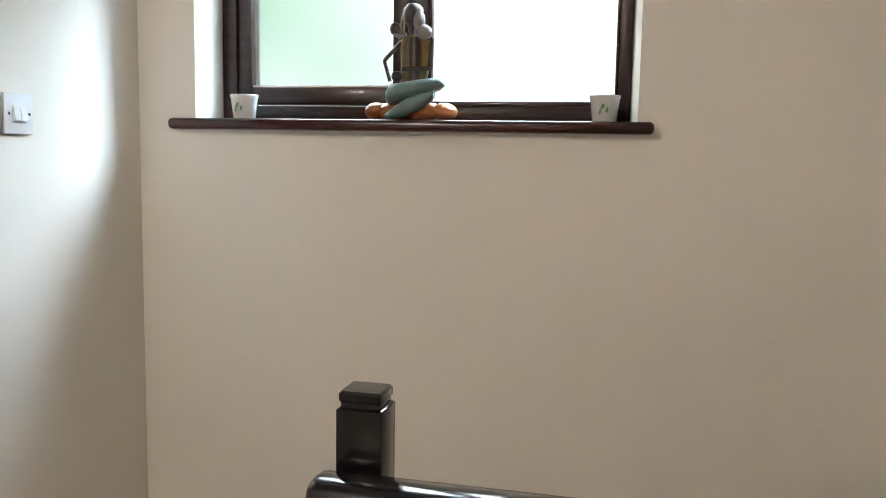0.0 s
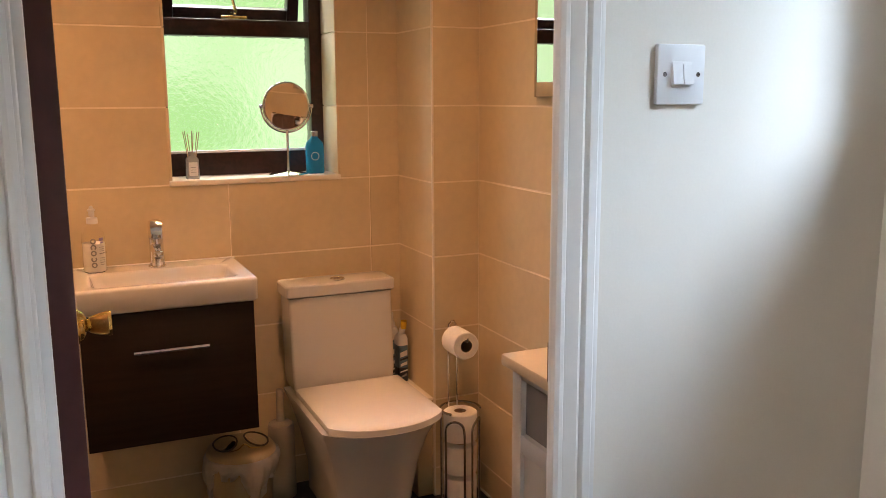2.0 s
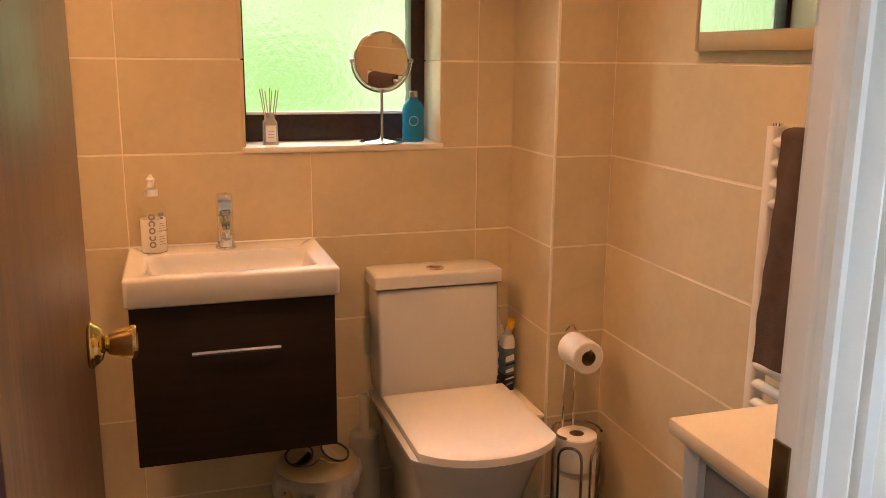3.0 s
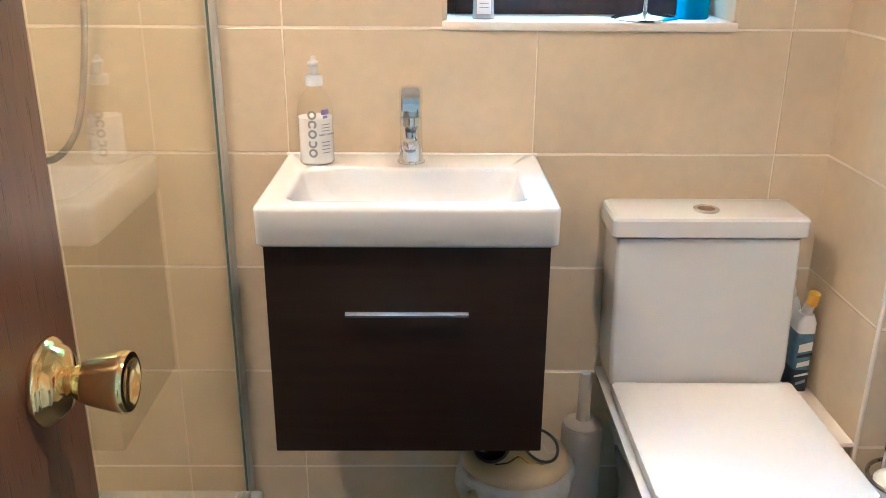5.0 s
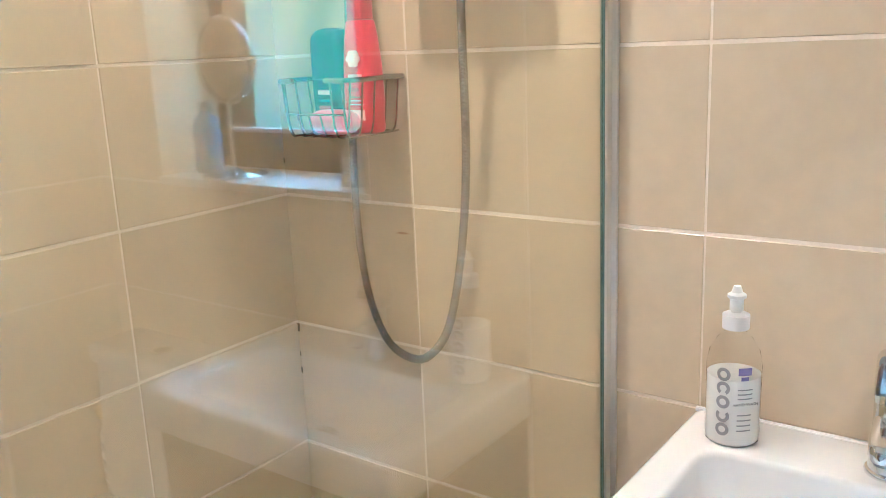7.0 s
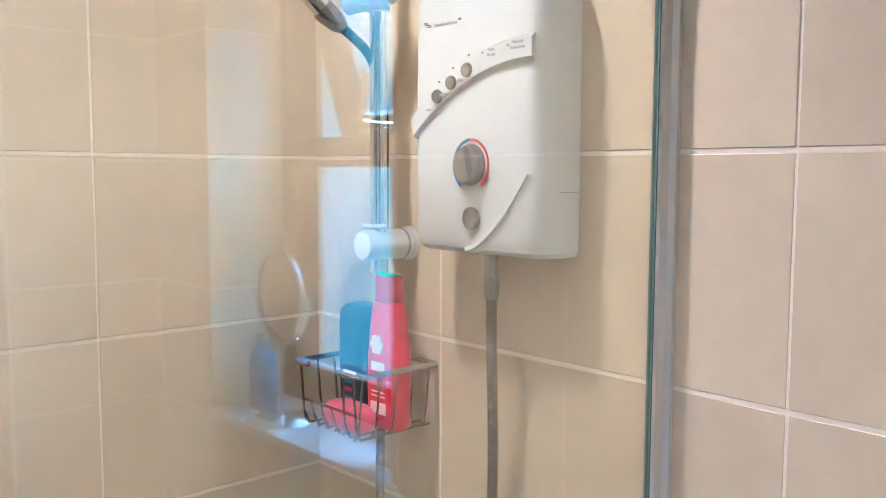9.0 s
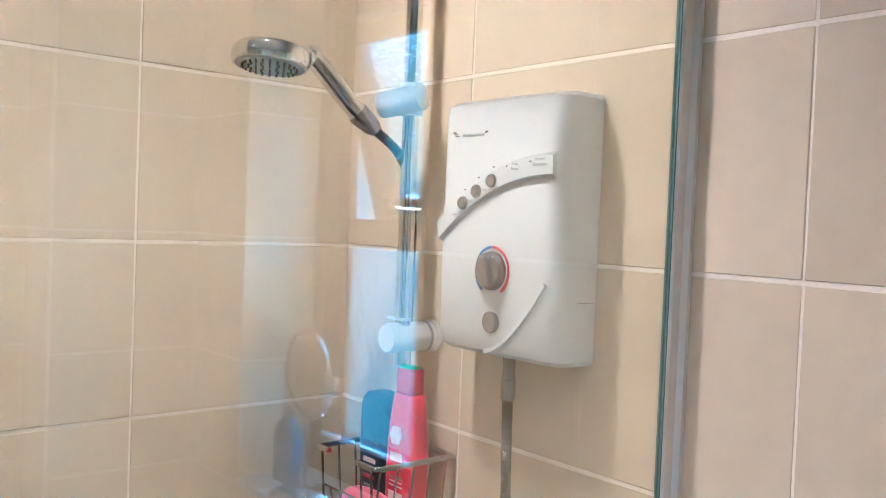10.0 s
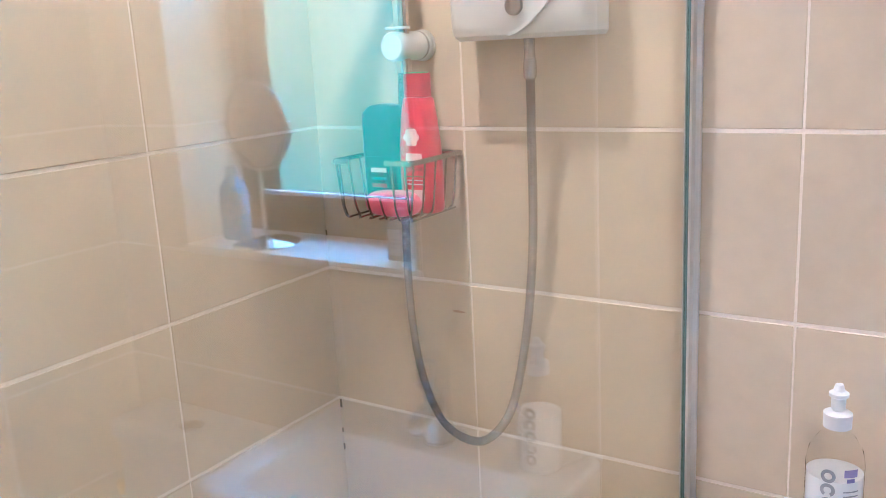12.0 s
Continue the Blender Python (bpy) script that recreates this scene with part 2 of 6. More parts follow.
M = dict(
    tile=mat("cream_wall_tile", (0.59, 0.497, 0.33), 0.32, vary=0.09, scale=4.5, fine=35, bump=0.03, per_object=0.03, rough_vary=0.02),
    grout=mat("cream_grout", (0.80, 0.715, 0.58), 0.85, vary=0.10, scale=9, fine=160, bump=0.2),
    trim=mat("white_tile_trim", (0.76, 0.70, 0.60), 0.35, vary=0.05),
    floor_tile=mat("black_floor_tile", (0.022, 0.021, 0.022), 0.30, vary=0.3, scale=7, fine=70, bump=0.05, per_object=0.1),
    floor_grout=mat("grey_grout", (0.16, 0.15, 0.14), 0.9, vary=0.15, bump=0.2),
    paint=mat("ivory_wall_paint", (0.80, 0.765, 0.70), 0.75, vary=0.035, scale=2.5, fine=220, bump=0.06),
    ceiling=mat("white_ceiling_paint", (0.80, 0.79, 0.76), 0.85, vary=0.03, fine=200, bump=0.06),
    gloss=mat("white_gloss_paint", (0.78, 0.78, 0.77), 0.34, vary=0.03, scale=8, fine=90, bump=0.0),
    carpet=mat("beige_carpet", (0.50, 0.43, 0.34), 0.95, vary=0.2, scale=10, fine=400, bump=0.6),
    ceramic=mat("white_ceramic", (0.67, 0.665, 0.65), 0.06, vary=0.015, scale=4, fine=30, bump=0.0, coat=0.3),
    seat=mat("white_toilet_lid", (0.82, 0.81, 0.79), 0.20, vary=0.015, bump=0.0),
    tray=mat("white_shower_tray", (0.78, 0.77, 0.74), 0.30, vary=0.04, bump=0.02),
    vanity=wood("dark_wenge", (0.0135, 0.0066, 0.0032), (0.0105, 0.005, 0.0026), 0.55, grain=60, axis=1, coat=0.0),
    chrome=mat("chrome", (0.80, 0.80, 0.80), 0.09, 1.0, vary=0.03, bump=0.0),
    satin=mat("satin_aluminium", (0.74, 0.74, 0.72), 0.30, 0.7, vary=0.05, fine=140, bump=0.03, stretch=(1, 1, 0.05)),
    wire=mat("basket_wire_chrome", (0.42, 0.41, 0.40), 0.16, 1.0, vary=0.06, bump=0.0),
    steel_hose=mat("brushed_steel", (0.36, 0.35, 0.33), 0.26, 1.0, vary=0.1, bump=0.0),
    brass=mat("polished_brass", (0.86, 0.66, 0.25), 0.12, 1.0, vary=0.08, scale=30, bump=0.03, rough_vary=0.05),
    old_brass=mat("tarnished_brass", (0.16, 0.10, 0.05), 0.45, 0.9, vary=0.3, scale=60, bump=0.1),
    door=wood("reddish_brown_door", (0.140, 0.066, 0.030), (0.098, 0.044, 0.020), 0.32, grain=34, coat=0.0, pores=0.62),
    door_edge=mat("maroon_door_edge", (0.058, 0.020, 0.020), 0.35, vary=0.25, scale=14, fine=60, bump=0.1),
    frame=wood("dark_stained_frame", (0.034, 0.013, 0.012), (0.016, 0.007, 0.007), 0.32, grain=40, axis=0),
    dark_post=wood("near_black_newel", (0.005, 0.004, 0.005), (0.003, 0.0025, 0.003), 0.13, grain=50, axis=2),
    sill=wood("mahogany_sill", (0.060, 0.016, 0.014), (0.030, 0.010, 0.010), 0.25, grain=30, axis=0),
    glass=mat("clear_glass", (0.920, 0.95, 0.845), 0.0, vary=0.0, trans=1.0, ior=1.9, bump=0.0),
    glass_edge=mat("green_glass_edge", (0.03, 0.10, 0.085), 0.12, vary=0.2, bump=0.0),
    channel=mat("polished_aluminium", (0.74, 0.71, 0.62), 0.34, 0.5, vary=0.08, fine=140, bump=0.02, stretch=(1, 1, 0.05)),
    seal=mat("grey_green_seal", (0.14, 0.20, 0.18), 0.25, vary=0.1, bump=0.0),
    obscure=obscured("patterned_glass", 42.0, 0.55),
    obscure_fine=obscured("frosted_patterned_glass", 60.0, 0.09, 0.30),
    mirror=mat("mirror_silver", (0.88, 0.89, 0.88), 0.015, 1.0, vary=0.0, bump=0.0),
    plastic=mat("white_plastic", (0.72, 0.72, 0.715), 0.30, vary=0.02, bump=0.0),
    grey_plastic=mat("grey_plastic", (0.35, 0.35, 0.35), 0.35, vary=0.05, bump=0.0),
    silver_plastic=mat("silver_plastic", (0.42, 0.42, 0.42), 0.22, 0.85, vary=0.06, bump=0.0),
    switch=mat("white_switch_plastic", (0.74, 0.75, 0.77), 0.35, vary=0.02, bump=0.0),
    paper=mat("tissue_paper", (0.82, 0.80, 0.76), 0.95, vary=0.05, scale=40, fine=300, bump=0.5),
    card=mat("brown_card", (0.20, 0.14, 0.09), 0.9, vary=0.15),
    bin=mat("beige_bin_plastic", (0.40, 0.32, 0.19), 0.38, vary=0.05, bump=0.03),
    liner=mat("frosted_liner", (0.86, 0.86, 0.86), 0.40, vary=0.08, scale=30, fine=90, bump=0.5, trans=0.08),
    brush=mat("translucent_white_plastic", (0.78, 0.76, 0.72), 0.30, vary=0.05, trans=0.55, ior=1.2),
    towel=mat("dark_brown_towel", (0.095, 0.058, 0.042), 0.98, vary=0.35, scale=24, fine=500, bump=1.0, dist=0.004),
    radiator=mat("white_enamel", (0.78, 0.76, 0.72), 0.22, vary=0.02, bump=0.0),
    cab_body=mat("pale_grey_paint", (0.50, 0.53, 0.56), 0.45, vary=0.05, scale=10, fine=120, bump=0.06),
    cab_panel=mat("grey_recessed_panel", (0.20, 0.22, 0.24), 0.45, vary=0.08, bump=0.05),
    cab_top=mat("cream_wood_top", (0.72, 0.64, 0.50), 0.40, vary=0.06, scale=4, fine=90, bump=0.05),
    mirror_frame=mat("beige_frame_paint", (0.40, 0.335, 0.21), 0.45, vary=0.08, bump=0.04),
    mould=mat("brown_mould", (0.10, 0.075, 0.045), 0.8, vary=0.3, scale=90, bump=0.0),
    rust=mat("rust_stain", (0.34, 0.22, 0.14), 0.6, vary=0.3, scale=60, bump=0.0),
    soap_white=mat("white_liquid_soap", (0.84, 0.83, 0.80), 0.25, vary=0.03, bump=0.0),
    clear_bottle=mat("clear_bottle", (0.965, 0.965, 0.955), 0.03, vary=0.0, trans=1.0, ior=1.014, bump=0.0),
    ink=mat("grey_ink", (0.30, 0.30, 0.31), 0.5, vary=0.1, bump=0.0),
    ink_black=mat("black_ink", (0.03, 0.03, 0.03), 0.5, vary=0.1, bump=0.0),
    violet=mat("violet_print", (0.24, 0.21, 0.46), 0.5, vary=0.1, bump=0.0),
    label=mat("white_label", (0.80, 0.79, 0.77), 0.5, vary=0.03, bump=0.0),
    blue_liquid=mat("blue_liquid", (0.02, 0.33, 0.62), 0.10, vary=0.08, trans=0.45, ior=1.3, bump=0.0),
    reed=mat("pale_reed", (0.50, 0.36, 0.20), 0.7, vary=0.15, bump=0.1),
    oil=mat("diffuser_oil", (0.78, 0.70, 0.58), 0.15, vary=0.05, trans=0.4, bump=0.0),
    red=mat("red_bottle", (0.60, 0.016, 0.060), 0.28, vary=0.05, bump=0.0),
    dark_red=mat("dark_red_cap", (0.42, 0.02, 0.06), 0.30, vary=0.05, bump=0.0),
    pink=mat("coral_pink_soap", (0.86, 0.155, 0.26), 0.32, vary=0.06, bump=0.02, coat=0.2),
    pinkish=mat("pale_pink_print", (0.84, 0.66, 0.62), 0.5, vary=0.08, bump=0.0),
    navy=mat("navy_bottle", (0.018, 0.030, 0.060), 0.30, vary=0.15, bump=0.0),
    teal=mat("teal_bottle_top", (0.055, 0.22, 0.24), 0.30, vary=0.4, scale=60, fine=140, bump=0.1),
    green=mat("bright_green", (0.10, 0.62, 0.22), 0.4, vary=0.05, bump=0.0),
    yellow=mat("yellow_plastic", (0.85, 0.55, 0.03), 0.35, vary=0.05, bump=0.0),
    blue_label=mat("blue_label", (0.11, 0.19, 0.27), 0.30, vary=0.45, scale=40, bump=0.0),
    dial_blue=mat("blue_print", (0.06, 0.18, 0.48), 0.5, vary=0.05, bump=0.0),
    dial_red=mat("red_print", (0.60, 0.04, 0.06), 0.5, vary=0.05, bump=0.0),
    stone_orange=mat("glazed_orange", (0.40, 0.15, 0.06), 0.30, vary=0.35, scale=30, bump=0.1),
    stone_teal=mat("verdigris_glaze", (0.10, 0.16, 0.15), 0.45, vary=0.3, scale=40, fine=150, bump=0.4),
    stone_dark=mat("bronze_glaze", (0.042, 0.031, 0.027), 0.40, vary=0.4, scale=50, bump=0.3),
    stone_olive=mat("olive_glaze", (0.13, 0.095, 0.032), 0.45, vary=0.35, scale=30, bump=0.2),
    stone_pale=mat("pale_grey_glaze", (0.22, 0.20, 0.20), 0.5, vary=0.3, scale=50, bump=0.3),
    leaf=mat("green_print", (0.10, 0.26, 0.10), 0.5, vary=0.2, bump=0.0),
    globe=glow("opal_fill_globe", (1.0, 0.91, 0.81), FILL_GLOBE_GLOW),
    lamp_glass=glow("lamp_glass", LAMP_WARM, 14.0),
    garden_green=outdoors("garden_backdrop", (0.40, 0.70, 0.25), (0.68, 0.88, 0.50), GARDEN_GLOW, 5.5, 0.9, 0.5, 3.4, 5.5, (1.0, 0.93, 0.66)),
    garden_sky=outdoors("sky_backdrop", (0.26, 0.52, 0.34), (0.84, 0.95, 0.93), SKY_NEAR, SKY_GLOW, 0.55, 0.47, 3.6, 5.5),
)


# ---- mesh helpers ----
def box(bm, x0, x1, y0, y1, z0, z1, bevel=0.0, seg=2):
    r = bmesh.ops.create_cube(bm, size=1.0)
    vs = r["verts"]
    for v in vs:
        v.co = Vector(((x0 + x1) / 2 + v.co.x * (x1 - x0), (y0 + y1) / 2 + v.co.y * (y1 - y0), (z0 + z1) / 2 + v.co.z * (z1 - z0)))
    if bevel:
        es = {e for v in vs for e in v.link_edges}
        bmesh.ops.bevel(bm, geom=list(es), offset=bevel, segments=seg, affect="EDGES", profile=0.5)


def lathe(bm, origin, profile, seg=24, axis=(0, 0, 1), sy=1.0, close=True):
    """Turns (radius, height) pairs round an axis through origin."""
    q = Vector((0, 0, 1)).rotation_difference(Vector(axis).normalized())
    rings = []
    for r, z in profile:
        if r < 1e-6:
            rings.append([bm.verts.new(Vector(origin) + q @ Vector((0, 0, z)))])
        else:
            rings.append([bm.verts.new(Vector(origin) + q @ Vector((r * math.cos(a), sy * r * math.sin(a), z)))
                          for a in (2 * math.pi * i / seg for i in range(seg))])
    for a, b in zip(rings, rings[1:]):
        for i in range(seg):
            j = (i + 1) % seg
            if len(a) > 1 and len(b) > 1:
                bm.faces.new((a[i], a[j], b[j], b[i]))
            elif len(b) > 1:
                bm.faces.new((a[0], b[j], b[i]))
            elif len(a) > 1:
                bm.faces.new((a[i], a[j], b[0]))
    if close:
        if len(rings[0]) > 1:
            bm.faces.new(rings[0][::-1])
        if len(rings[-1]) > 1:
            bm.faces.new(rings[-1])


def rod(bm, p, q, r, seg=16, r2=None):
    p, q = Vector(p), Vector(q)
    lathe(bm, p, [(r, 0), (r if r2 is None else r2, (q - p).length)], seg, (q - p))


def tube(bm, points, r, seg=10, ridge=0.0):
    """Sweeps a circle along points."""
    pts = [Vector(p) for p in points]
    rings, up = [], Vector((0.3, 0.2, 1)).normalized()
    side = None
    for i, p in enumerate(pts):
        d = (pts[min(i + 1, len(pts) - 1)] - pts[max(i - 1, 0)]).normalized()
        side = (up.cross(d) if side is None else side - d * side.dot(d)).normalized()
        other = d.cross(side)
        rr = r + (ridge if i % 2 else 0)
        rings.append([bm.verts.new(p + rr * (side * math.cos(a) + other * math.sin(a))) for a in (2 * math.pi * k / seg for k in range(seg))])
    for a, b in zip(rings, rings[1:]):
        for k in range(seg):
            j = (k + 1) % seg
            bm.faces.new((a[k], a[j], b[j], b[k]))
    bm.faces.new(rings[0][::-1])
    bm.faces.new(rings[-1])


def curve_points(knots, n):
    """Smooth (Catmull-Rom) points through the knots."""
    k = [Vector(p) for p in knots]
    k = [2 * k[0] - k[1]] + k + [2 * k[-1] - k[-2]]
    out = []
    for i in range(1, len(k) - 2):
        for s in range(n):
            t = s / n
            a, b, c, d = k[i - 1:i + 3]
            out.append(0.5 * (2 * b + (c - a) * t + (2 * a - 5 * b + 4 * c - d) * t * t + (3 * b - a - 3 * c + d) * t ** 3))
    return out + [k[-2]]


def prism(bm, outline, z0, z1, axes="xyz"):
    """Extrudes a 2D outline; axes name which world axes the outline's two numbers and the extrusion take."""
    idx = ["xyz".index(a) for a in axes]

    def at(u, v, w):
        c = [0, 0, 0]
        c[idx[0]], c[idx[1]], c[idx[2]] = u, v, w
        return bm.verts.new(c)
    lo, hi = [at(u, v, z0) for u, v in outline], [at(u, v, z1) for u, v in outline]
    n = len(outline)
    bm.faces.new(lo)
    bm.faces.new(hi[::-1])
    for i in range(n):
        bm.faces.new((lo[i], hi[i], hi[(i + 1) % n], lo[(i + 1) % n]))


def loft(bm, loops):
    """Skins a row of closed loops and caps its ends."""
    rings = [[bm.verts.new(p) for p in loop] for loop in loops]
    n = len(rings[0])
    for a, b in zip(rings, rings[1:]):
        for i in range(n):
            bm.faces.new((a[i], a[(i + 1) % n], b[(i + 1) % n], b[i]))
    bm.faces.new(rings[0][::-1])
    bm.faces.new(rings[-1])


def round_rect(x0, x1, y0, y1, r, z, seg=5):
    out = []
    for cx, cy, a0 in ((x1 - r, y1 - r, 0), (x0 + r, y1 - r, 90), (x0 + r, y0 + r, 180), (x1 - r, y0 + r, 270)):
        for i in range(seg + 1):
            a = radians(a0 + 90 * i / seg)
            out.append((cx + r * math.cos(a), cy + r * math.sin(a), z))
    return out


def mesh(name, bm, material, angle=35):
    bmesh.ops.recalc_face_normals(bm, faces=bm.faces[:])
    me = bpy.data.meshes.new(name)
    for f in bm.faces:
        f.smooth = True
    bm.to_mesh(me)
    bm.free()
    me.set_sharp_from_angle(angle=radians(angle))
    for m in material if isinstance(material, (list, tuple)) else [material]:
        me.materials.append(M[m])
    return me


def thing(name, place, label, category, group=""):
    ob = new(name)
    ob.empty_display_size = 0.05
    ob.location = place
    return tagged(ob, label, category, group)


def part(name, bm, material, parent, label="", angle=35):
    ob = new(name, mesh(name, bm, material, angle))
    ob.parent = parent
    if parent.data is None:
        ob.matrix_parent_inverse = Matrix.Translation(parent.location).inverted()
    return tagged(ob, label)


def solo(name, bm, material, label, category="", kind="", group="", angle=35):
    return tagged(new(name, mesh(name, bm, material, angle)), label, category, group, kind)


for key, alpha in (("liner", 0.62), ("brush", 0.45)):
    M[key].node_tree.nodes["Principled BSDF"].inputs["Alpha"].default_value = alpha
for key, level in (("vanity", 0.25), ("door", 0.45), ("dark_post", 0.4), ("frame", 0.35)):
    M[key].node_tree.nodes["Principled BSDF"].inputs["Specular IOR Level"].default_value = level


def B():
    return bmesh.new()


def boxed(name, dims, material, parent, bevel=0.0, label=""):
    bm = B()
    box(bm, *dims, bevel)
    return part(name, bm, material, parent, label)


def wall_with_hole(name, material, axis, face, back, u0, u1, z0, z1, hole, label):
    """A wall slab normal to axis, with a rectangular opening (u0, u1, z0, z1) through it."""
    bm = B()
    a, b = sorted((face, back))

    def put(p, q, r, s):
        if q - p > 1e-4 and s - r > 1e-4:
            box(bm, *((a, b, p, q, r, s) if axis == "x" else (p, q, a, b, r, s)))
    if hole:
        h0, h1, g0, g1 = hole
        put(u0, h0, z0, z1)
        put(h1, u1, z0, z1)
        put(h0, h1, z0, g0)
        put(h0, h1, g1, z1)
    else:
        put(u0, u1, z0, z1)
    return solo(name, bm, material, label, "wall", "structure")


# ---- structure: bathroom ----
H = CEILING_Z
wall_west = wall_with_hole("wall_west", "grout", "x", XW - GROUT, XW - 0.27, -0.15, YR + 0.16, 0, H, (BW0, BW1, BWZ0, BWZ1), "cream tiled bathroom wall with a window opening")
wall_shower = wall_with_hole("wall_south", "grout", "y", YS - GROUT, YS - 0.12, XW - TILE_T, XD_IN, 0, H, None, "cream tiled wall behind the shower")
wall_north = wall_with_hole("wall_north", "grout", "y", YR + GROUT, YR + 0.14, XW - TILE_T, XD_IN, 0, H, None, "cream tiled bathroom wall with mirror and radiator")
wall_door = wall_with_hole("wall_door", "paint", "x", XD, XD_IN + TILE_T, -0.95, YN, -0.05, 2.4, (OPEN0 - 0.025, OPEN1 + 0.025, -0.05, OPEN_TOP + 0.025), "unseen ivory painted landing wall, set close for bounced light with the bathroom doorway")
wall_door_tiled = wall_with_hole("wall_east", "grout", "x", XD_IN + TILE_T - 0.001, XD_IN + GROUT, YS - 0.1, YR + 0.1, 0, H, (OPEN0 - 0.05, OPEN1 + 0.05, -0.01, OPEN_TOP + 0.05), "cream tiled inner face of the doorway wall")
bm = B()
box(bm, XW - 0.2, XD_IN + 0.1, YS - 0.12, YR + 0.14, H, H + 0.06)
solo("ceiling", bm, "ceiling", "white painted bathroom ceiling", "ceiling", "structure")
bm = B()
box(bm, XW - 0.02, XD - 0.03, YS - 0.02, YR + 0.02, -0.05, -0.004)
floor = solo("floor", bm, "floor_grout", "black tiled bathroom floor", "floor", "structure")
column = thing("pipe_boxing", (XW, COL_Y, 0), "cream tiled boxed-in pipe column in the corner", "pipe boxing")
bm = B()
box(bm, XW - TILE_T, COL_X - GROUT, COL_Y + GROUT, YR + TILE_T, 0, H)
part("core", bm, "grout", column)
ledge = thing("pipe_ledge", (-2.85, 1.88, 0), "low cream boxed ledge beside the toilet", "ledge")
boxed("core", (XW, -2.705, 1.86, COL_Y, 0, LEDGE - 0.010), "tile", ledge, 0.002)
boxed("top_tile", (XW, -2.695, 1.853, COL_Y, LEDGE - 0.010, LEDGE), "trim", ledge, 0.002)

# ---- structure: landing ----
wall_with_hole("wall_landing_north", "paint", "y", YN, YN + 0.26, XD - 0.005, 1.5, -2.6, 2.4, (LW0, LW1, LWZ0, LWZ1), "unseen ivory painted landing wall, set close for bounced light with a window opening")
# unseen east and south walls stand close in, to bounce more light back
wall_with_hole("wall_landing_east", "paint", "x", 1.5, 1.62, -0.9, YN + 0.1, -2.6, 2.4, None, "unseen ivory painted landing wall, set close for bounced light")
wall_with_hole("wall_landing_south", "paint", "y", -0.9, -1.02, XD - 0.1, 1.62, -0.05, 2.4, None, "unseen ivory painted landing wall, set close for bounced light")
bm = B()
box(bm, XD - 0.01, 1.6, -1.0, YN + 0.1, 2.4, 2.46)
solo("ceiling_landing", bm, "ceiling", "white painted landing ceiling", "ceiling", "structure")
bm = B()
box(bm, XD - 0.03, 1.6, -1.0, 1.24, -0.25, 0)
box(bm, XD - 0.03, -0.16, 1.24, YN, -0.25, 0)
solo("floor_landing", bm, "carpet", "beige carpeted landing floor beside the stairwell", "floor", "structure")
bm = B()
box(bm, XD - 0.1, 1.6, 1.0, YN + 0.1, -2.65, -2.6)
solo("floor_below", bm, "carpet", "carpeted floor below the stairwell", "floor", "structure")
bm = B()
box(bm, -0.2, 1.5, 1.16, 1.24, -2.6, -0.25)
box(bm, -0.24, -0.16, 1.24, YN, -2.6, -0.25)
solo("wall_stairwell", bm, "paint", "ivory painted wall under the landing", "wall", "structure")
bm = B()
prism(bm, [(LW1, YN), (LW1, YN + 0.17), (LW1 - 0.024, YN + 0.17)], LWZ0, LWZ1)
solo("window_reveal", bm, "paint", "ivory plaster splay beside the landing window", "trim", "structure")

# landing window
YF = 2.215
win = tagged(thing("window_1", (-0.4, YF, LWZ0), "dark stained timber landing window with patterned glass", "window"), kind="structure")
LWR = LW1 - 0.024
LF, RF, MU0, MU1 = 0.042, 0.030, -0.412, -0.362     # frame widths, mullion
bm = B()
for d in ((LW0, LW0 + LF, LWZ0, LWZ1), (LWR - RF, LWR, LWZ0, LWZ1), (LW0 + LF, LWR - RF, LWZ0, LWZ0 + 0.040),
          (LW0 + LF, LWR - RF, LWZ1 - 0.05, LWZ1), (MU0, MU1, LWZ0 + 0.040, LWZ1 - 0.05)):
    box(bm, d[0], d[1], YF, YF + 0.07, d[2], d[3], 0.004)
part("window_frame", bm, "frame", win)
bm = B()
s0, s1, t0, t1 = LW0 + LF + 0.002, MU0 - 0.002, LWZ0 + 0.043, LWZ1 - 0.053
for d in ((s0, s0 + 0.040, t0, t1), (s1 - 0.042, s1, t0, t1), (s0 + 0.040, s1 - 0.042, t0, t0 + 0.047), (s0 + 0.040, s1 - 0.042, t1 - 0.05, t1)):
    box(bm, d[0], d[1], YF + 0.006, YF + 0.062, d[2], d[3], 0.006)
part("sash", bm, "frame", win)
bm = B()
box(bm, s0 + 0.036, s1 - 0.038, YF + 0.03, YF + 0.036, t0 + 0.043, t1 - 0.046)
pane = part("pane", bm, "obscure_fine", win)
pane.visible_shadow = False
bm = B()
box(bm, MU1 - 0.002, LWR - RF + 0.004, YF + 0.03, YF + 0.036, LWZ0 + 0.038, LWZ1 - 0.046)
pane = part("pane", bm, "obscure_fine", win)
pane.visible_shadow = False
bm = B()
for d in ((MU1, LWR - RF, LWZ0 + 0.040, LWZ0 + 0.054), (MU1, MU1 + 0.010, LWZ0 + 0.054, LWZ1 - 0.05), (LWR - RF - 0.008, LWR - RF, LWZ0 + 0.054, LWZ1 - 0.05)):
    box(bm, d[0], d[1], YF + 0.008, YF + 0.03, d[2], d[3], 0.003)
part("glazing_bead", bm, "frame", win)
bm = B()
box(bm, s0 + 0.040, s1 - 0.042, YF + 0.012, YF + 0.03, t0 + 0.047, t0 + 0.053, 0.002)
part("glazing_bead", bm, "gloss", win, "pale glazing bead")
bm = B()
box(bm, -0.997, 0.212, 2.030, YF + 0.01, 1.405, LWZ0, 0.011, 4)
